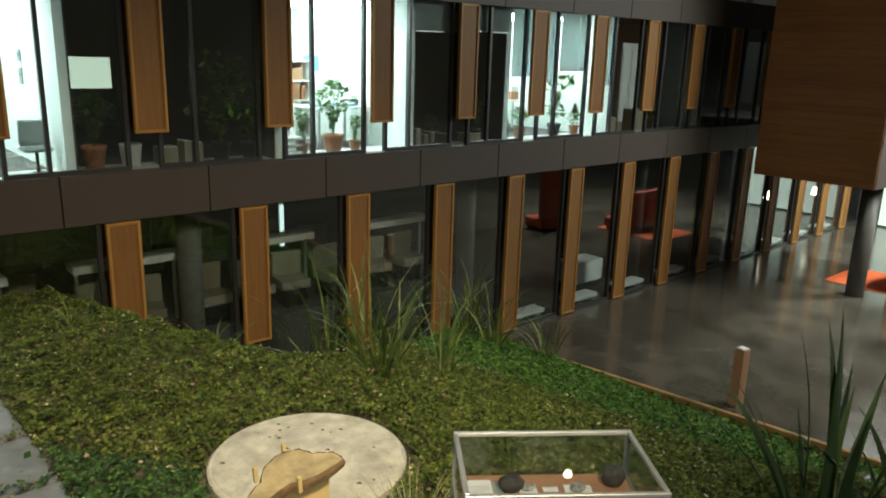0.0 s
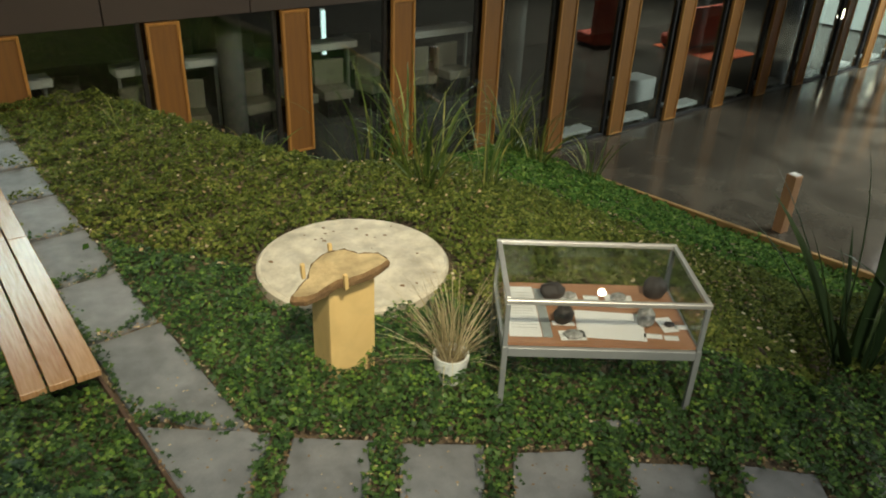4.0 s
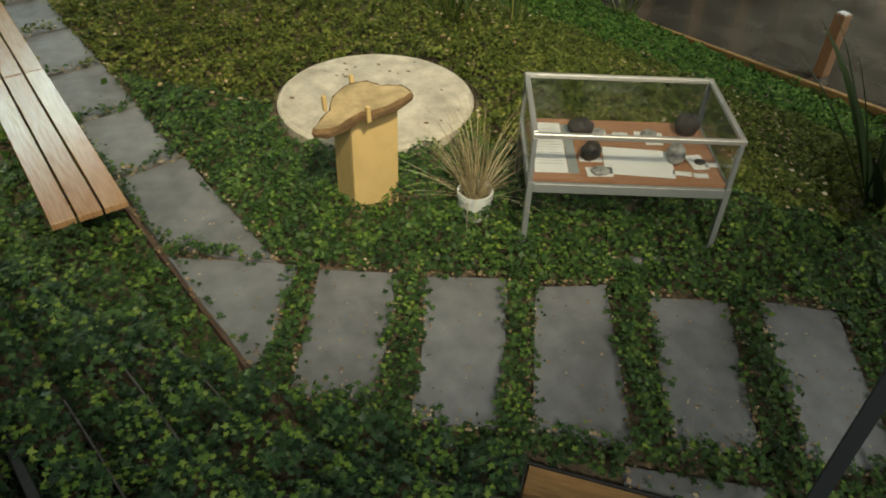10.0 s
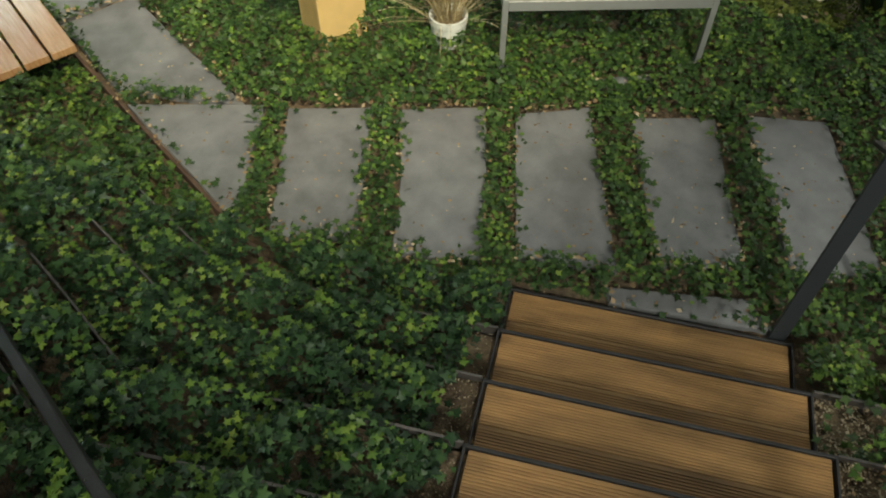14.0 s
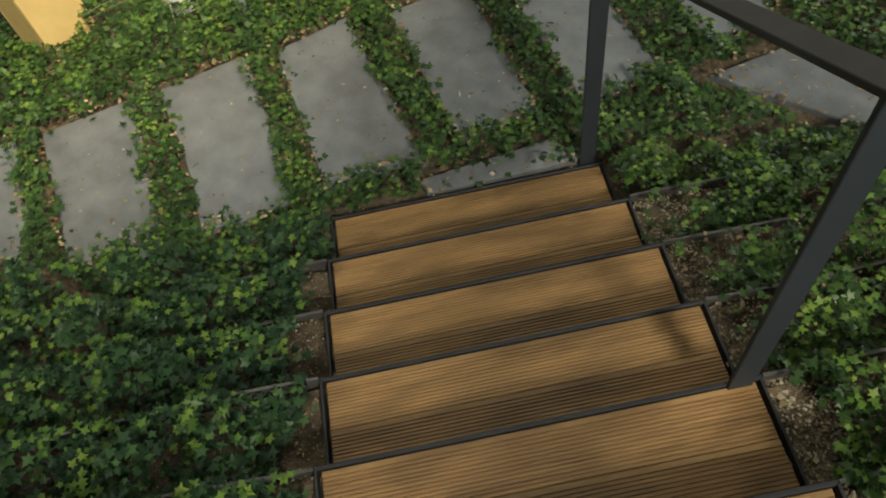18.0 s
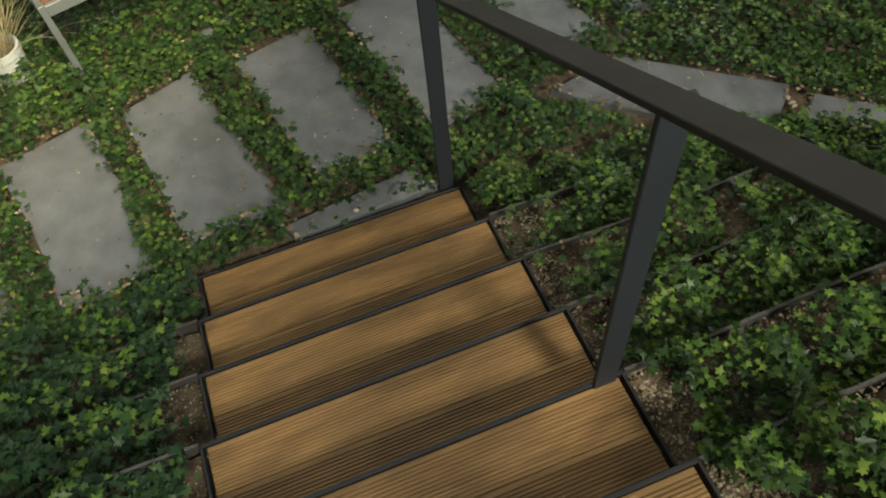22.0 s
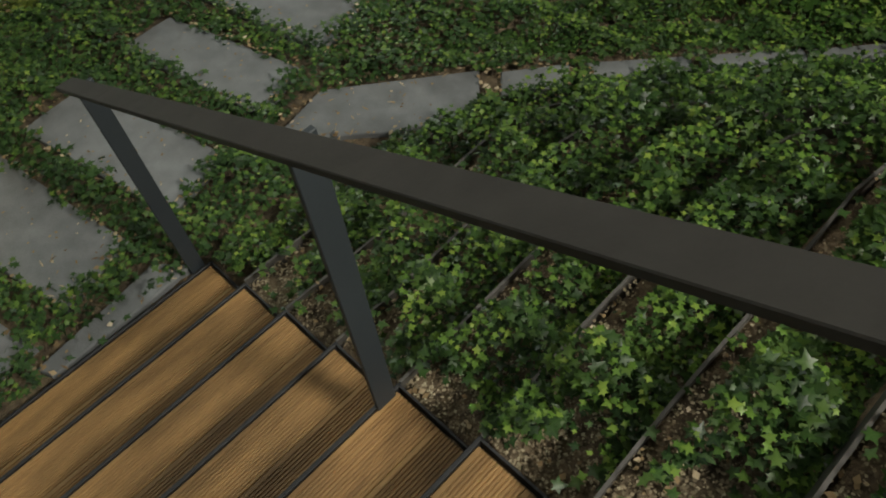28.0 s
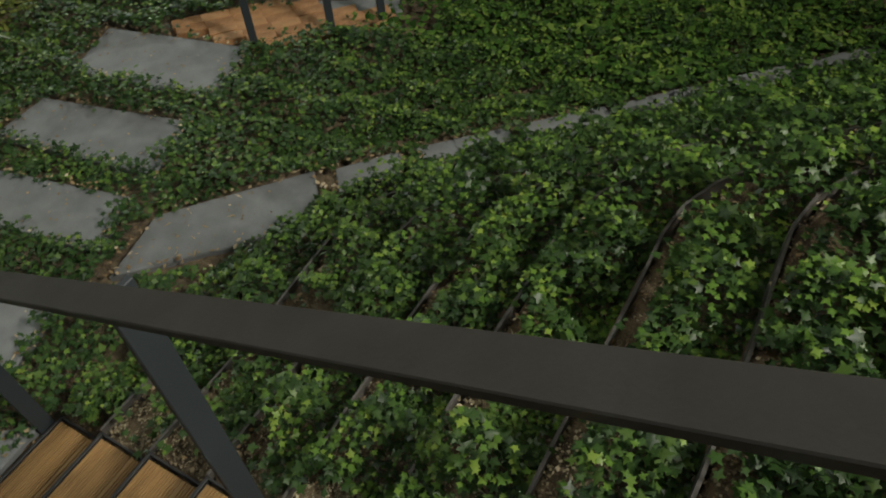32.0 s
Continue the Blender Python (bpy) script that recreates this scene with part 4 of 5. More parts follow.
for dx in (0.0, 0.512, 0.857, 1.37):
    part("post", box(dx - 0.025, dx + 0.025, -0.02, 0.02, -0.05, 0.95, 0.003), M_COOLPOST, gate)
part("rail_bar", box(-0.05, 1.5, -0.035, 0.035, 0.951, 0.972, 0.004), M_RAIL, gate)

# ---- things in the lit and dark offices ----
def flower_pot(x, y, z, r, h, plant_h, leaf, n, seed, mat=None, leaf_mat=None):
    m = FACADE @ pose(x, y, z)
    t = thing("potted_plant", "leafy green office plant in a terracotta pot on the sill", "plant", m, "office plants")
    part("pot", lathe([(r * 0.7, 0), (r * 0.92, h * 0.8), (r, h * 0.82), (r, h), (r * 0.85, h), (r * 0.83, h * 0.85)], 20), mat or M_TERRA, t, smooth=True)
    rs_ = np.random.RandomState(seed)
    for s in range(4):
        a = s * 1.7 + seed
        bm, mm = bar_between((0, 0, h * 0.8), (0.12 * plant_h * math.cos(a), 0.12 * plant_h * math.sin(a), h + plant_h * 0.85), 0.008, 0.008)
        part("stem", bm, M_BLADE, t).matrix_local = mm
    n *= 2
    q = rs_.normal(0, 1, (n, 3))
    q /= np.linalg.norm(q, axis=1, keepdims=True)
    q *= rs_.uniform(0.3, 1, (n, 1)) ** 0.5
    P = q * np.array([plant_h * 0.36, plant_h * 0.36, plant_h * 0.5]) + np.array([0, 0, h + plant_h * 0.55])
    P[:, :2] *= 0.7 + 0.5 * np.sin(P[:, 2:3] * 9 + seed)
    lf = leaves("foliage", P, 1.15 * leaf * rs_.uniform(0.7, 1.3, n), KITE, leaf_mat or M_PLANT, "", "", rs_, 1.1)
    lf.parent = t
    for key in ("label", "category", "kind"):
        if key in lf:
            del lf[key]
    return t


SILL = 2.075
tagged(solid("window_sill", box(-7, 22, 0.13, 0.62, 2.034, 2.07, 0.004), M_WHITE, "long white window sill of the offices", "sill", FACADE, kind="structure"))
flower_pot(3.22, 0.40, SILL, 0.15, 0.24, 0.75, 0.085, 130, 1)
flower_pot(2.72, 0.40, SILL, 0.09, 0.15, 0.42, 0.06, 90, 2)
flower_pot(3.60, 0.42, SILL, 0.09, 0.13, 0.35, 0.06, 70, 3)
flower_pot(7.05, 0.40, SILL, 0.11, 0.18, 0.40, 0.07, 80, 4)
flower_pot(7.95, 0.40, SILL, 0.13, 0.22, 0.95, 0.11, 90, 5, M_BLACK)
flower_pot(8.55, 0.42, SILL, 0.10, 0.16, 0.40, 0.07, 70, 6)
flower_pot(6.68, 0.42, SILL, 0.09, 0.16, 0.30, 0.07, 60, 7, M_BLACK)
# plants in the unlit rooms: a darker leaf colour stands in for shade
for args in ((0.02, 0.42, SILL, 0.14, 0.26, 0.62, 0.09, 130, 8, M_TERRA), (1.55, 0.42, SILL, 0.13, 0.22, 1.1, 0.10, 190, 9, M_BLACK), (1.95, 0.45, SILL, 0.12, 0.2, 0.9, 0.09, 140, 19, M_BLACK), (5.95, 0.42, SILL, 0.13, 0.22, 0.55, 0.08, 110, 10, M_BLACK), (5.05, 0.42, SILL, 0.11, 0.2, 0.3, 0.07, 60, 11, M_BLACK), (11.0, 0.42, SILL, 0.11, 0.2, 0.35, 0.07, 60, 12, M_BLACK)):
    flower_pot(*args, leaf_mat=M_IVYFAR)
solid("bucket", lathe([(0.10, 0), (0.125, 0.24), (0.13, 0.245), (0.13, 0.26), (0.118, 0.26), (0.116, 0.24)], 24), M_WHITE, "white bucket on the office sill", "bucket", FACADE @ pose(0.42, 0.4, SILL), smooth=True)
for i, (x, w, h) in enumerate(((4.62, 0.10, 0.26), (4.80, 0.09, 0.16), (4.92, 0.08, 0.20), (5.25, 0.07, 0.15), (5.70, 0.3, 0.14), (1.02, 0.09, 0.26), (1.16, 0.09, 0.24), (9.5, 0.16, 0.28), (9.72, 0.14, 0.2), (10.2, 0.5, 0.42), (0.72, 0.22, 0.2))):
    bx = thing("file_box", "pale cardboard file box standing on the office sill", "box", FACADE @ pose(x, 0.28, SILL), "boxes on the sill")
    car = part("carton", box(0, w, 0, 0.24, 0, h, 0.004), M_SHADECREAM, bx)
    part("flap", box(0.004, w - 0.004, 0.004, 0.236, h, h + 0.006), M_PAPER, car)


def desk(x, y, z, w, d, label):
    t = thing("desk", label, "desk", FACADE @ pose(x, y, z), "office desks")
    part("desktop", box(0, w, 0, d, 0.57, 0.60, 0.003), M_WHITE, t)
    for lx in (0.04, w - 0.08):
        for ly in (0.04, d - 0.08):
            part("leg", box(lx, lx + 0.04, ly, ly + 0.04, 0, 0.57), M_ALU, t)
    return t


desk(3.3, 0.95, 2.035, 1.0, 0.75, "white office desk in a lit room")
desk(-1.80, 0.25, 2.035, 0.9, 0.6, "white office desk in a lit room")
desk(7.2, 1.5, 2.035, 1.6, 0.75, "white office desk in a lit room")


def bookcase(x, y, z, w, h, label, seed):
    t = thing("bookcase", label, "bookcase", FACADE @ pose(x, y, z), "office bookcases")
    rnd_ = random.Random(seed)
    for sx in (0, w - 0.02):
        part("side", box(sx, sx + 0.02, 0, 0.32, 0, h), M_WHITE, t)
    part("back", box(0.02, w - 0.02, 0.31, 0.32, 0, h), M_WHITE, t)
    k = 4
    tones = (M_BLACK, M_TERRA, M_LEGS, M_PAPER, M_BOARD)
    for i in range(k + 1):
        z_ = i * (h - 0.02) / k
        part("shelf", box(0.02, w - 0.02, 0, 0.31, z_, z_ + 0.02), M_WHITE, t)
        if i < k:
            xx = 0.04
            while xx < w - 0.1:
                bw = rnd_.uniform(0.03, 0.08)
                if rnd_.random() < 0.8:
                    part("binder", box(xx, xx + bw - 0.004, 0.03, 0.27, z_ + 0.021, z_ + rnd_.uniform(0.2, 0.3)), rnd_.choice(tones), t)
                xx += bw
    return t


bookcase(3.50, 2.2, 2.035, 0.48, 1.25, "white bookcase with binders in a lit office", 1)
bookcase(6.55, 2.6, 2.035, 0.9, 1.5, "white bookcase with binders in a lit office", 2)
pst = thing("poster", "blue printed poster on an office partition", "poster", FACADE @ pose(3.95, 2.4, 3.12))
part("sheet", box(0, 0.30, 0, 0.006, 0, 0.25), M_POSTER, pst)
part("text_bar", box(0.03, 0.22, -0.002, 0.0, 0.15, 0.17), M_PAPER, pst)
pst2 = thing("poster", "orange picture on a lit office wall", "poster", FACADE @ pose(8.2, 3.9, 2.75))
part("sheet", box(0, 0.55, 0, 0.006, 0, 0.6), M_ORANGE, pst2)
scr = thing("projection_screen", "glowing pale screen in a dark office", "screen", FACADE @ pose(0.16, 2.0, 2.88))
part("screen_panel", box(0, 0.62, 0, 0.02, 0, 0.40), M_GLOWSCREEN, scr)
part("bezel", box(-0.03, 0.65, 0.02, 0.05, -0.03, 0.43), M_BLACK, scr)
chair = thing("office_chair", "grey upholstered office chair in a lit room", "chair", FACADE @ pose(-0.56, 0.45, 2.035) @ Matrix.Scale(0.62, 4))
part("seat", box(-0.24, 0.24, -0.22, 0.22, 0.42, 0.50, 0.03), M_LEGS, chair)
part("backrest", box(-0.22, 0.22, 0.18, 0.25, 0.50, 0.95, 0.03), M_LEGS, chair)
part("column", lathe([(0.03, 0.06), (0.03, 0.42)], 12), M_BLACK, chair)
part("base", lathe([(0.26, 0.0), (0.26, 0.03), (0.05, 0.07)], 20), M_BLACK, chair)
for x0, x1, drop in ((6.50, 7.28, 1.05), (7.33, 7.66, 1.15), (7.70, 8.45, 0.95), (8.9, 9.18, 1.2), (4.46, 5.27, 0.42), (5.30, 6.40, 0.38)):
    b = thing("roller_blind", "grey roller blind partly drawn down inside an office window", "blind", FACADE @ pose(x0, 0.14, 4.2), "office blinds")
    fab = part("fabric", box(0, x1 - x0, 0, 0.006, -drop, 0), M_BLIND, b)
    part("bottom_bar", box(0, x1 - x0, -0.004, 0.012, -drop - 0.025, -drop), M_ALU, fab)

for x, z, w, h in ((1.10, 0, 0.42, 0.3), (-2.9, 0.60, 0.30, 0.22), (-2.3, 0.60, 0.24, 0.16)):
    t = thing("storage_tray", "clear grey letter tray with papers in an office", "tray", FACADE @ pose(x + 1.18 if x > 0 else x, 0.95 if x < 0 else 0.3, 2.036 + z + (0.04 if x > 0 else 0)), "office trays")
    for i in range(3):
        part("shelf", box(0, w, 0, 0.25, i * h / 3, i * h / 3 + 0.012), M_LEGS, t)
        part("paper", box(0.02, w - 0.03, 0.02, 0.23, i * h / 3 + 0.013, i * h / 3 + 0.035), M_PAPER, t)
    part("side", box(-0.012, -0.001, 0, 0.25, 0, h), M_LEGS, t)
    part("side", box(w + 0.001, w + 0.012, 0, 0.25, 0, h), M_LEGS, t)
jug = thing("red_bowl", "orange-red plastic bowl on the office sill", "bowl", FACADE @ pose(2.49, 0.43, 2.416))
part("dish", lathe([(0.05, 0), (0.09, 0.05), (0.12, 0.11), (0.112, 0.11), (0.08, 0.05)], 20), M_ORANGE, jug, smooth=True)
cab = thing("wall_cabinet", "pale cupboard against the wall of a dark office", "cabinet", FACADE @ pose(10.55, 0.9, 2.035))
part("body", box(0, 0.62, 0, 0.4, 0, 1.75, 0.004), M_WHITE, cab)
dr = part("door", box(0.02, 0.30, -0.014, -0.001, 0.03, 1.72, 0.003), M_PAPER, cab)
part("handle", box(0.250, 0.265, -0.034, -0.015, 0.825, 0.925, 0.002), M_ALU, dr, "slim metal handle")
dr = part("door", box(0.32, 0.60, -0.014, -0.001, 0.03, 1.72, 0.003), M_PAPER, cab)
part("handle", box(0.550, 0.565, -0.034, -0.015, 0.825, 0.925, 0.002), M_ALU, dr, "slim metal handle")

for i, (x, y, w, d, h, mat) in enumerate(((-1.7, 0.34, 0.24, 0.18, 0.02, M_PAPER), (-1.4, 0.42, 0.2, 0.28, 0.03, M_PAPER), (-1.15, 0.36, 0.12, 0.12, 0.10, M_BLACK), (3.42, 1.1, 0.22, 0.3, 0.04, M_POSTER), (3.75, 1.05, 0.3, 0.22, 0.06, M_POSTER), (4.05, 1.2, 0.16, 0.2, 0.16, M_BLACK), (7.5, 1.7, 0.3, 0.2, 0.12, M_PAPER), (8.1, 1.65, 0.22, 0.2, 0.25, M_TERRA))):
    st = thing("paper_stack", "stack of papers and folders on an office desk", "papers", FACADE @ pose(x, y, 2.637), "desk papers")
    part("bottom_stack", box(0, w, 0, d, 0, h * 0.6), mat, st)
    part("top_stack", box(0.015, w - 0.01, 0.01, d - 0.02, h * 0.6 + 0.001, h), M_PAPER, st)
for z, h in ((2.95, 0.2), (3.22, 0.14)):
    nt = thing("notice", "small printed notice on the wall of a lit office", "notice", FACADE @ pose(-0.372, 1.6, z), "wall notices")
    sh_ = part("sheet", box(0, 0.012, 0, 0.16, 0, h), M_LEGS, nt)
    part("text_bar", box(-0.004, -0.001, 0.03, 0.13, h * 0.5, h * 0.7), M_BLACK, sh_)

# ---- ground-floor rooms ----
for x in (1.23, 6.28, 11.5, 16.5):
    solid("column", lathe([(0.16, FLOOR_L), (0.16, 1.555)], 32), M_COLUMN, "round concrete column behind the ground-floor glazing", "column", FACADE @ pose(x, 0.85, 0), "inner columns", "structure", smooth=True)
for k in range(3, 13):
    t = thing("ledge_bench", "low white bench behind the ground-floor glazing", "bench", FACADE @ pose(0.42 + BAY * k, 0.12, FLOOR_L), "white benches behind glass")
    part("seat", box(0, 0.85, 0, 0.3, 0.10, 0.17, 0.006), M_WHITE, t)
    for lx in (0.06, 0.75):
        part("leg", box(lx, lx + 0.04, 0.05, 0.25, 0, 0.10), M_ALU, t)
for i, (x0, x1) in enumerate(((-2.6, -0.8), (-0.05, 1.4), (2.4, 3.56), (4.4, 5.95))):
    t = thing("counter_rail", "long white shelf across a dark ground-floor room", "shelf", FACADE @ pose(x0, 1.5, FLOOR_L), "long white shelves")
    part("shelf_board", box(0, x1 - x0, 0, 0.35, 1.82, 1.92, 0.006), M_WHITE, t)
    for lx in (0.05, x1 - x0 - 0.09):
        part("upright", box(lx, lx + 0.04, 0.15, 0.19, 0, 1.82), M_ALU, t)


def side_chair(x, y, turn):
    t = thing("lecture_seat", "cream block seat in a dark ground-floor room", "seat", FACADE @ pose(x, y, FLOOR_L + 0.9, 0, 0, turn), "seats behind glass")
    part("plinth", box(-0.18, 0.18, -0.18, 0.18, 0, 0.28), M_BLACK, t)
    part("seat", box(-0.24, 0.24, -0.22, 0.2, 0.281, 0.42, 0.012), M_SHADECREAM, t)
    part("backrest", box(-0.24, 0.24, 0.14, 0.22, 0.421, 0.80, 0.012), M_SHADECREAM, t)
    return t


solid("inner_floor", box(-7, 6.2, 0.9, 6.0, FLOOR_L, FLOOR_L + 0.9), M_ROOMSHADE, "raised floor of the ground-floor room, coloured dark for its shade", "floor", FACADE, kind="structure")
for i, (x, y) in enumerate(((0.2, 1.3), (0.75, 1.25), (1.7, 1.3), (2.35, 1.25), (3.0, 1.3), (3.75, 1.3), (4.6, 1.3), (5.3, 1.3), (1.0, 2.6), (2.0, 2.5), (3.1, 2.6), (4.3, 2.6), (5.2, 2.6), (2.6, 3.4), (3.8, 3.4), (1.5, 3.4), (-0.6, 2.2))):
    side_chair(x, y, (8, -12, 4, 15, -6)[i % 5])
tube = thing("strip_lamp", "upright glowing strip lamp in a dark room", "lamp", FACADE @ pose(3.80, 3.0, 0.05))
part("tube", box(0, 0.06, 0, 0.05, 0, 0.74, 0.004), glow("strip", (0.8, 1.0, 0.95), 2.5), tube)
part("holder", box(-0.02, 0.08, 0.05, 0.08, -0.03, 0.77, 0.004), M_WHITE, tube)
for v0, long, tall, side in ((13.1, 1.15, 1.75, 3.0), (15.0, 2.0, 1.10, 4.35)):
    seat = thing("sofa", "high-backed red upholstered sofa on the hall floor", "sofa", ANNEXE @ pose(v0, side, FLOOR_L + (0.012 if v0 > 14 else 0.0)), "red sofas")
    part("base", box(0.1, long - 0.1, 0.05, 0.65, 0.0, 0.08), M_BLACK, seat)
    part("cushion", box(0.0, long, 0.0, 0.5, 0.08, 0.36, 0.04), M_REDCLOTH, seat)
    part("backrest", prism([(long * f, 0.52 + 0.12 * math.sin(f * 3.14)) for f in np.linspace(0, 1, 14)] + [(long * (1 - f), 0.66 + 0.12 * math.sin(f * 3.14)) for f in np.linspace(0, 1, 14)], 0.081, tall, 0.02), M_REDCLOTH, seat)
crate = thing("printer_cabinet", "pale cabinet standing behind the glazing", "cabinet", FACADE @ pose(9.3, 0.7, FLOOR_L))
part("body", box(0, 0.9, 0, 0.5, 0.17, 0.62, 0.006), M_WHITE, crate)
dr = part("door", box(0.03, 0.43, -0.012, -0.001, 0.2, 0.58, 0.003), M_PAPER, crate)
part("handle", box(0.380, 0.395, -0.032, -0.013, 0.340, 0.440, 0.002), M_ALU, dr, "slim metal handle")
dr = part("door", box(0.47, 0.87, -0.012, -0.001, 0.2, 0.58, 0.003), M_PAPER, crate)
part("handle", box(0.820, 0.835, -0.032, -0.013, 0.340, 0.440, 0.002), M_ALU, dr, "slim metal handle")
part("plinth", box(0.05, 0.85, 0.05, 0.45, 0, 0.168), M_BLACK, crate)

# ---- far end of the hall ----
far = thing("glazed_doors", "brightly lit glazed doors at the far end of the hall", "door", FACADE @ pose(22.3, -0.6, FLOOR_L, 0, 0, 0), "", "structure")
for i in range(3):
    part("door_leaf", box(0.02, 0.06, -1.2 * i - 1.1, -1.2 * i, 0.05, 2.3), glow("lit_glass", (0.80, 0.95, 0.86), 0.40) if i == 0 else bpy.data.materials["lit_glass"], far)
    part("door_frame", box(0.0, 0.08, -1.2 * i - 1.19, -1.2 * i - 1.11, 0, 2.4), M_FRAME, far)
for v, u in ((18.5, -6.9), (20.5, -6.4)):
    lp = thing("floor_lamp", "small bright lamp near the far glazing", "lamp", ANNEXE @ pose(v, 2.6 - u, FLOOR_L))
    part("stem", lathe([(0.12, 0), (0.12, 0.02), (0.015, 0.03), (0.015, 1.0)], 16), M_FRAME, lp)
    part("shade", lathe([(0.10, 1.0), (0.12, 1.0), (0.08, 1.22), (0.06, 1.22)], 20), M_LAMP, lp)
wl = thing("wall_spot", "small bright spotlight on the facade", "lamp", pose(-1.0, 15.4, 8.85))
part("head", lathe([(0.10, -0.1), (0.10, 0.1), (0.06, 0.16)], 20), M_FRAME, wl)
part("lens", lathe([(0.085, -0.115), (0.09, -0.102)], 20), M_LAMP, wl)

# ---- ivy ----
def inside(poly, x, y):
    r = np.zeros(x.shape, bool)
    for i in range(len(poly)):
        (ax, ay), (bx, by) = poly[i], poly[(i + 1) % len(poly)]
        c = ((ay > y) != (by > y)) & (x < (bx - ax) * (y - ay) / (by - ay + 1e-12) + ax)
        r ^= c
    return r


def wave(x, y, s, seed):
    r = np.random.RandomState(seed)
    v = 0
    for i in range(6):
        a, f, p = r.uniform(0, 6.28), s * r.uniform(0.6, 2.2), r.uniform(0, 6.28)
        v = v + np.sin((x * np.cos(a) + y * np.sin(a)) * f + p)
    return v / 6


def scatter(x0, x1, y0, y1, per_m2, rs):
    n = int((x1 - x0) * (y1 - y0) * per_m2)
    return rs.uniform(x0, x1, n), rs.uniform(y0, y1, n)


def keep_off(x, y, rs, ragged=0.03):
    """Leaves stay off slabs, stair, stone, pot and hall floor, with a ragged edge."""
    jx, jy = x + rs.normal(0, ragged, x.shape), y + rs.normal(0, ragged, x.shape)
    ok = np.ones(x.shape, bool)
    for s in SLABS + [[(2.334, 1.837), (2.461, 0.967), (3.188, 0.32), (3.033, 1.016), (2.726, 1.412)]]:
        ok &= ~inside(s, jx, jy)
    for s in [SLABS[10], SLABS[13]]:
        # leaves stay short of the narrow side path
        cx, cy = sum(p[0] for p in s) / len(s), sum(p[1] for p in s) / len(s)
        ok &= ~inside([(cx + (p[0] - cx) * 1.18 - 0.03, cy + (p[1] - cy) * 1.18 - 0.05) for p in s], x, y)
    ok &= ~((jx > -STAIR_W - 0.03) & (jx < 0.03) & (jy < 0.02))
    along = np.clip(((x + 4.128) * 1.778 + (y - 1.061) * -1.236) / 4.689, 0, 1)
    ok &= np.hypot(x + 4.128 - 1.778 * along, y - 1.061 - -1.236 * along) > 0.035
    ok &= np.hypot(jx + 3.10, jy - 2.925) > 0.83
    ok &= (border_side(x, y) < 0.0) & (x * N.x + y * N.y > -10.07)
    return ok


rs = np.random.RandomState(11)


def ivy_bed(name, x0, x1, y0, y1, per, size, shape, mat, label, height, bare=None, shoots=0.0, terraced=False):
    x, y = scatter(x0, x1, y0, y1, per, rs)
    ok = keep_off(x, y, rs)
    if bare is not None:
        ok &= bare(x, y)
    x, y = x[ok], y[ok]
    top = height * (0.56 + 0.35 * wave(x, y, 3.5, 4) + (1.1 if terraced else 0.8) * wave(x, y, 14.0, 6))
    if terraced:
        f = np.mod(-contour(x, y), GOING) / GOING
        top = top * (0.32 + 0.90 * np.sin(np.pi * np.clip(f, 0, 1)))
        top = np.where((x > 0.3) & (-contour(x, y) < GOING), top * 0.42, top)
    up = rs.uniform(0.0, 1.0, x.shape)
    z = ground_height(x, y) + 0.035 + np.maximum(top, 0.015) * (0.12 + 0.88 * up ** 0.55)
    s = size * rs.uniform(0.6, 1.4, x.shape)
    pts = np.stack([x, y, z], -1)
    if not shoots:
        return leaves(name, pts, s, shape, mat, label, "ivy", rs)
    young = (up > 0.62) & (rs.uniform(0, 1, x.shape) < shoots * (1 + 0.9 * np.sign(wave(x, y, 16.0, 14))))
    leaves("ivy_shoots", pts[young] + np.array([0, 0, 0.018]), s[young] * 0.72, shape, M_SHOOT, "bright young shoots at the tips of the ivy", "ivy", rs, 0.6)
    return leaves(name, pts[~young], s[~young], shape, mat, label, "ivy", rs)


def bare_patch(x, y):
    side = np.where(x > 0, x, -STAIR_W - x)
    f = np.mod(-contour(x, y), GOING) / GOING
    right = x > 0
    edge = np.where(right, 0.15 + 0.24 * wave(x, y * 1.6, 7, 2), 0.10 + 0.14 * wave(x, y * 1.6, 7, 2))
    gap = np.where(right, f < 0.22 + 0.14 * wave(x, y, 9, 5), f < 0.06) & (wave(x, y, 4, 7) > np.where(x > 0.6, -0.25, -0.1))
    soil = (right & (wave(x, y, 5.0, 9) > 0.72)) | ((side < edge) & (y < -0.25)) | gap
    return ~(soil & (rs.uniform(0, 1, x.shape) < 0.95))


ivy_bed("ivy_bed", 0.0, 4.6, -3.4, 0.0, 6800, 0.0305, STAR, M_IVYTERRACE, "glossy green ivy covering the terraces beside the stair", 0.23, bare_patch, 0.34, True)
ivy_bed("ivy_bed", -4.2, -STAIR_W, -3.4, 0.0, 3900, 0.036, STAR, M_IVYSHADE, "green ivy covering the sloping bed, the bed's shade coloured into its leaves", 0.25, bare_patch, 0.36, True)
ivy_bed("ivy_bed", -5.2, 3.0, 0.0, 2.6, 3000, 0.034, STAR, M_IVYPATH, "green ivy growing round the paving slabs", 0.13, None, 0.30)
ivy_bed("ivy_bed", 3.0, 7.5, -3.4, 3.4, 700, 0.060, KITE, M_IVYFAR, "green ivy on the garden slope", 0.14)
ivy_bed("ivy_bed", -11.0, -4.2, -3.0, 0.0, 450, 0.066, KITE, M_IVYFAR, "dark ivy behind the bench", 0.14)
ivy_bed("ivy_bed", -11.0, -5.2, 0.0, 2.6, 500, 0.066, KITE, M_IVYFAR, "dark ivy behind the bench", 0.14)
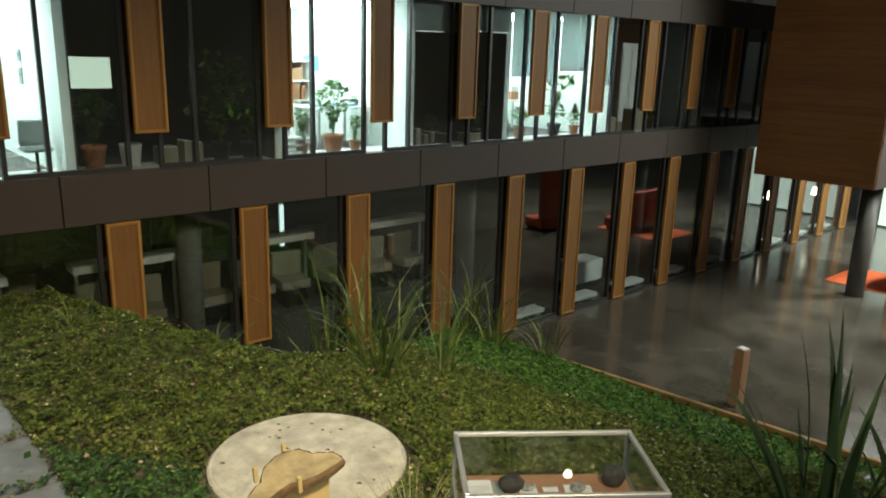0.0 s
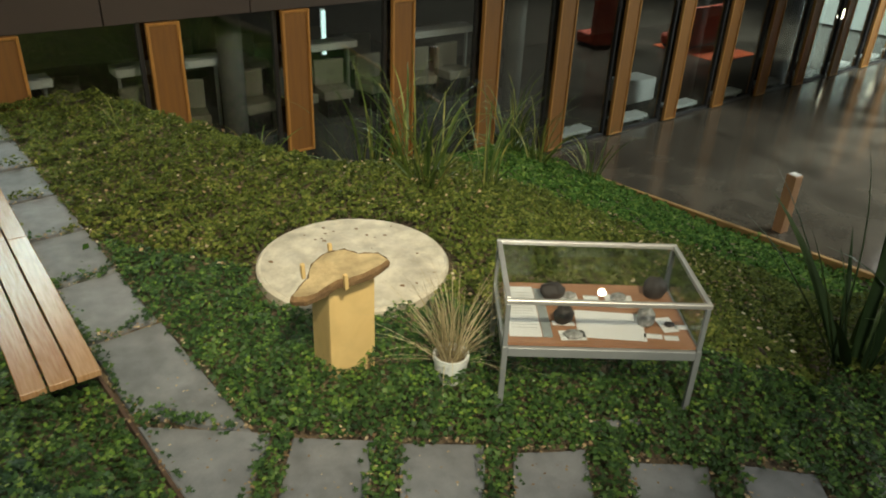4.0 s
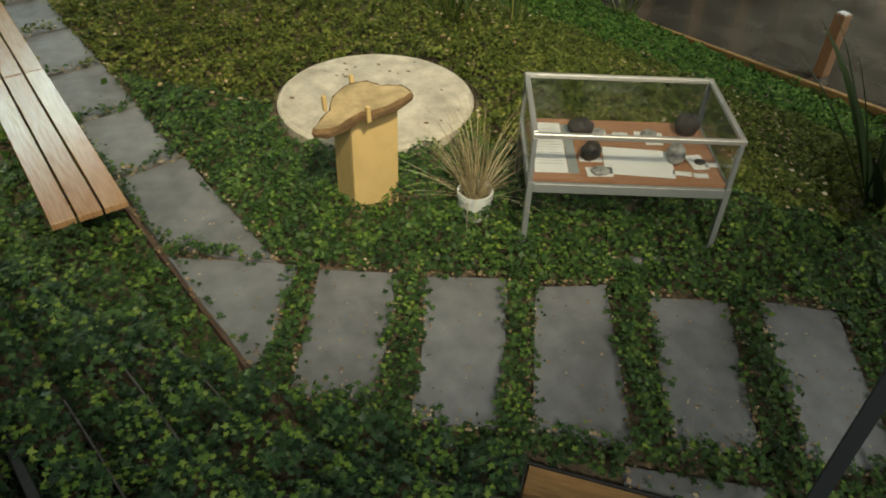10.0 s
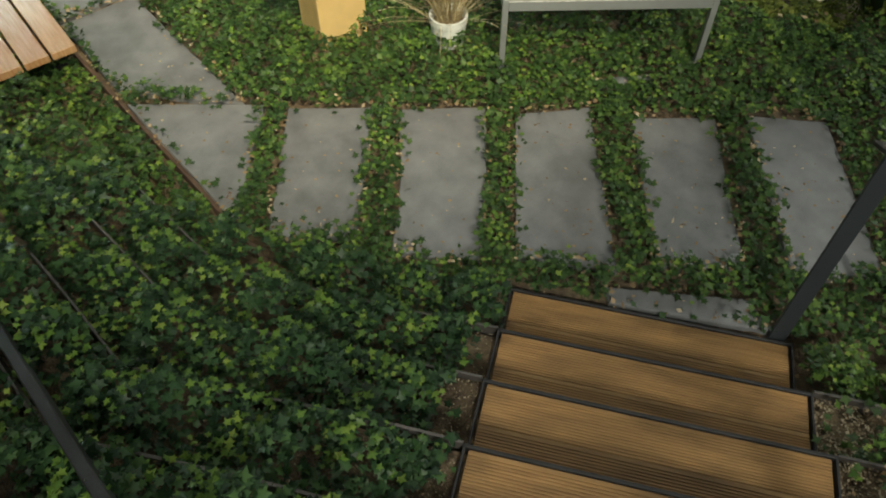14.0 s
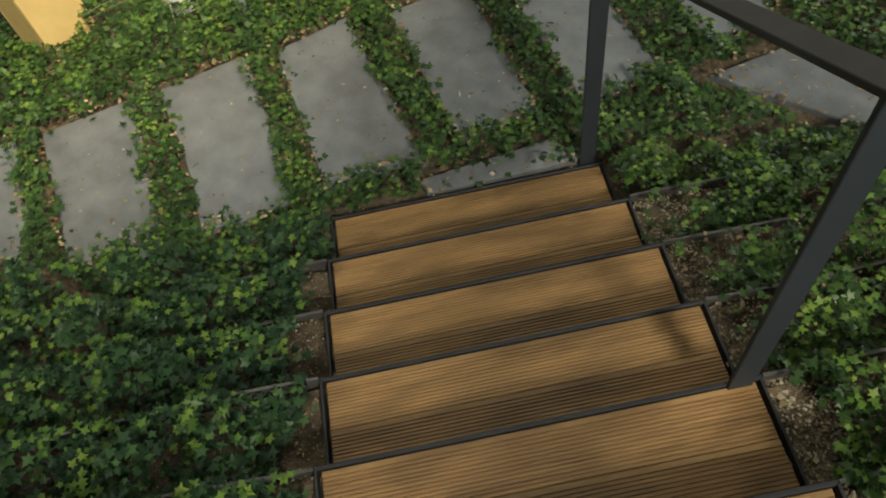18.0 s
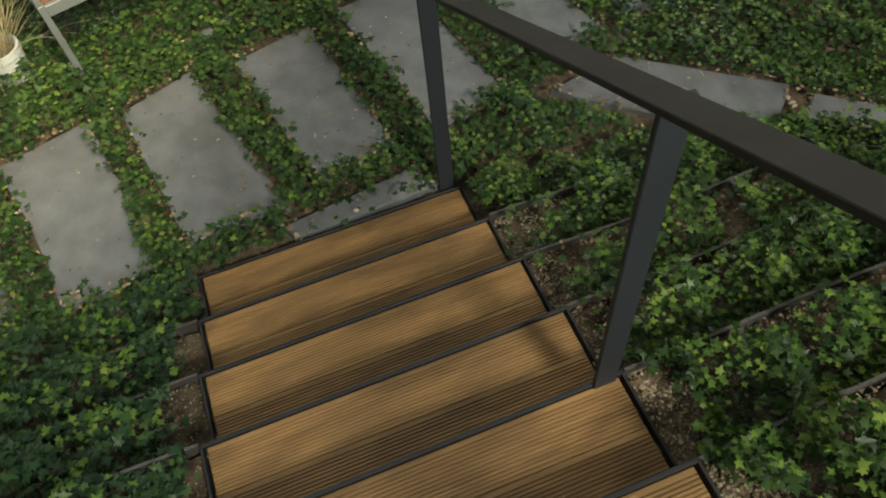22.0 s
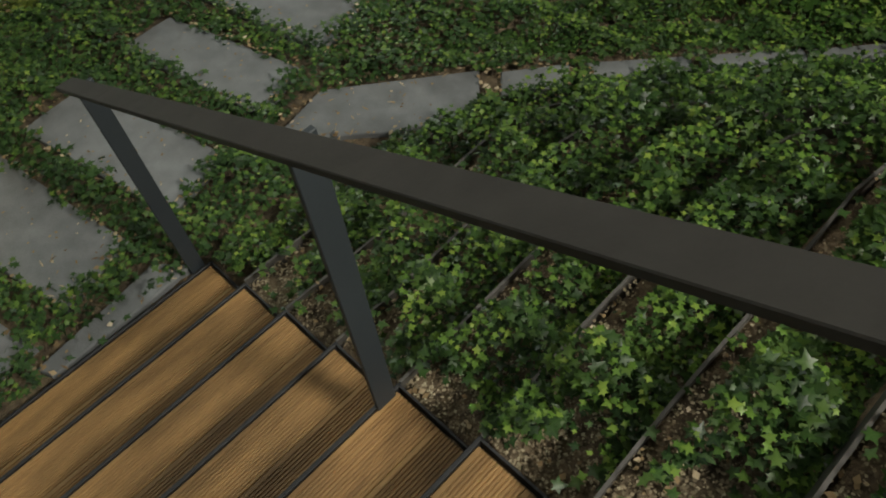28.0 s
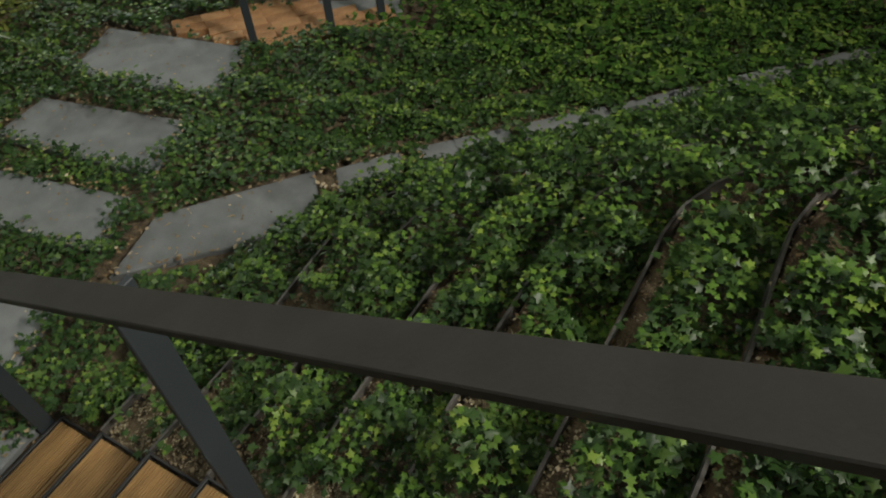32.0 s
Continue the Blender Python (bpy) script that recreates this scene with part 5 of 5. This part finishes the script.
ivy_bed("groundcover", -10.8, 3.6, 2.6, 7.0, 2500, 0.046, KITE, M_COVER, "yellowish green groundcover filling the garden bed", 0.13)
ivy_bed("groundcover", -9.0, 6.5, 7.0, 14.5, 620, 0.075, KITE, M_IVYFAR, "dark green groundcover on the low ground", 0.12)

ivy_bed("ivy_bed", -8.0, -STAIR_W, -4.3, -3.4, 600, 0.060, KITE, M_IVYFAR, "dark ivy at the head of the sloping bed", 0.14)
ivy_bed("ivy_bed", 0.0, 6.0, -4.3, -3.4, 600, 0.060, KITE, M_IVYFAR, "dark ivy at the head of the terraces", 0.14)

# ---- grit and fallen leaves ----
def chips(name, pts, sizes, mat, label, category, tilt=0.35):
    return leaves(name, pts, sizes, KITE, mat, label, category, rs, tilt, 0.05)


x, y = scatter(0.02, 1.9, -3.3, -0.2, 20000, rs)
ok = rs.uniform(0, 1, x.shape) < np.exp(-x * 1.6)
x, y = x[ok], y[ok]
chips("gravel", np.stack([x, y, ground_height(x, y) + 0.008], -1), rs.uniform(0.004, 0.017, x.shape), M_GRIT, "fine pale grit on the soil beside the stair", "gravel", 0.8)
x, y = scatter(-STAIR_W - 0.9, -STAIR_W - 0.02, -3.3, -0.2, 7000, rs)
ok = rs.uniform(0, 1, x.shape) < np.exp((x + STAIR_W) * 3.0)
x, y = x[ok], y[ok]
chips("gravel", np.stack([x, y, ground_height(x, y) + 0.008], -1), rs.uniform(0.004, 0.014, x.shape), M_GRIT, "fine grit on the soil beside the stair", "gravel", 0.8)
x, y = scatter(0.0, 3.2, -3.3, 0.0, 330, rs)
chips("leaf_litter", np.stack([x, y, ground_height(x, y) + 0.016 + rs.uniform(0, 0.02, x.shape)], -1), rs.uniform(0.010, 0.030, x.shape), M_LITTER, "dry brown fallen leaves on the soil", "leaf litter", 0.6)
x, y = scatter(-3.6, -STAIR_W, -3.0, 0.2, 60, rs)
chips("leaf_litter", np.stack([x, y, ground_height(x, y) + 0.016 + rs.uniform(0, 0.02, x.shape)], -1), rs.uniform(0.010, 0.030, x.shape), M_LITTER, "dry brown fallen leaves on the soil", "leaf litter", 0.6)
x, y = scatter(-8.5, 3.0, -0.6, 5.0, 620, rs)
near = np.zeros(x.shape, bool)
for s_ in SLABS:
    cx, cy = sum(p[0] for p in s_) / len(s_), sum(p[1] for p in s_) / len(s_)
    near |= inside([(cx + (p[0] - cx) * 1.16, cy + (p[1] - cy) * 1.10) for p in s_], x, y) & ~inside([(cx + (p[0] - cx) * 0.92, cy + (p[1] - cy) * 0.95) for p in s_], x, y)
x, y = x[near], y[near]
chips("leaf_litter", np.stack([x, y, rs.uniform(0.012, 0.05, x.shape)], -1), rs.uniform(0.015, 0.04, x.shape), M_LITTER, "dry brown leaves caught along the edges of the slabs", "leaf litter", 0.7)
x, y = scatter(-8.5, 0.5, 2.4, 7.0, 30, rs)
ok = keep_off(x, y, rs) & (wave(x, y, 2.0, 21) > -0.1)
x, y = x[ok], y[ok]
chips("leaf_litter", np.stack([x, y, ground_height(x, y) + 0.15], -1), rs.uniform(0.03, 0.06, x.shape), M_LITTER, "withered reddish brown leaves among the groundcover", "leaf litter", 0.6)
x, y = scatter(-3.8, 2.6, 0.0, 2.1, 95, rs)
chips("leaf_litter", np.stack([x, y, np.full(x.shape, 0.009)], -1), rs.uniform(0.008, 0.026, x.shape), M_LITTER, "small dry leaves strewn over the paving", "leaf litter", 0.25)
x, y = scatter(-3.8, 2.6, 0.0, 2.1, 110, rs)
ok = np.zeros(x.shape, bool)
for s_ in SLABS:
    ok |= inside(s_, x, y)
ok &= wave(x, y, 1.6, 33) > 0.05
x, y = x[ok], y[ok]
leaves("leaf_litter", np.stack([x, y, np.full(x.shape, 0.010)], -1), rs.uniform(0.020, 0.050, x.shape), SLIVER, M_LITTER, "curled pale slivers of dry leaf on the paving", "leaf litter", rs, 0.3, 0.5)
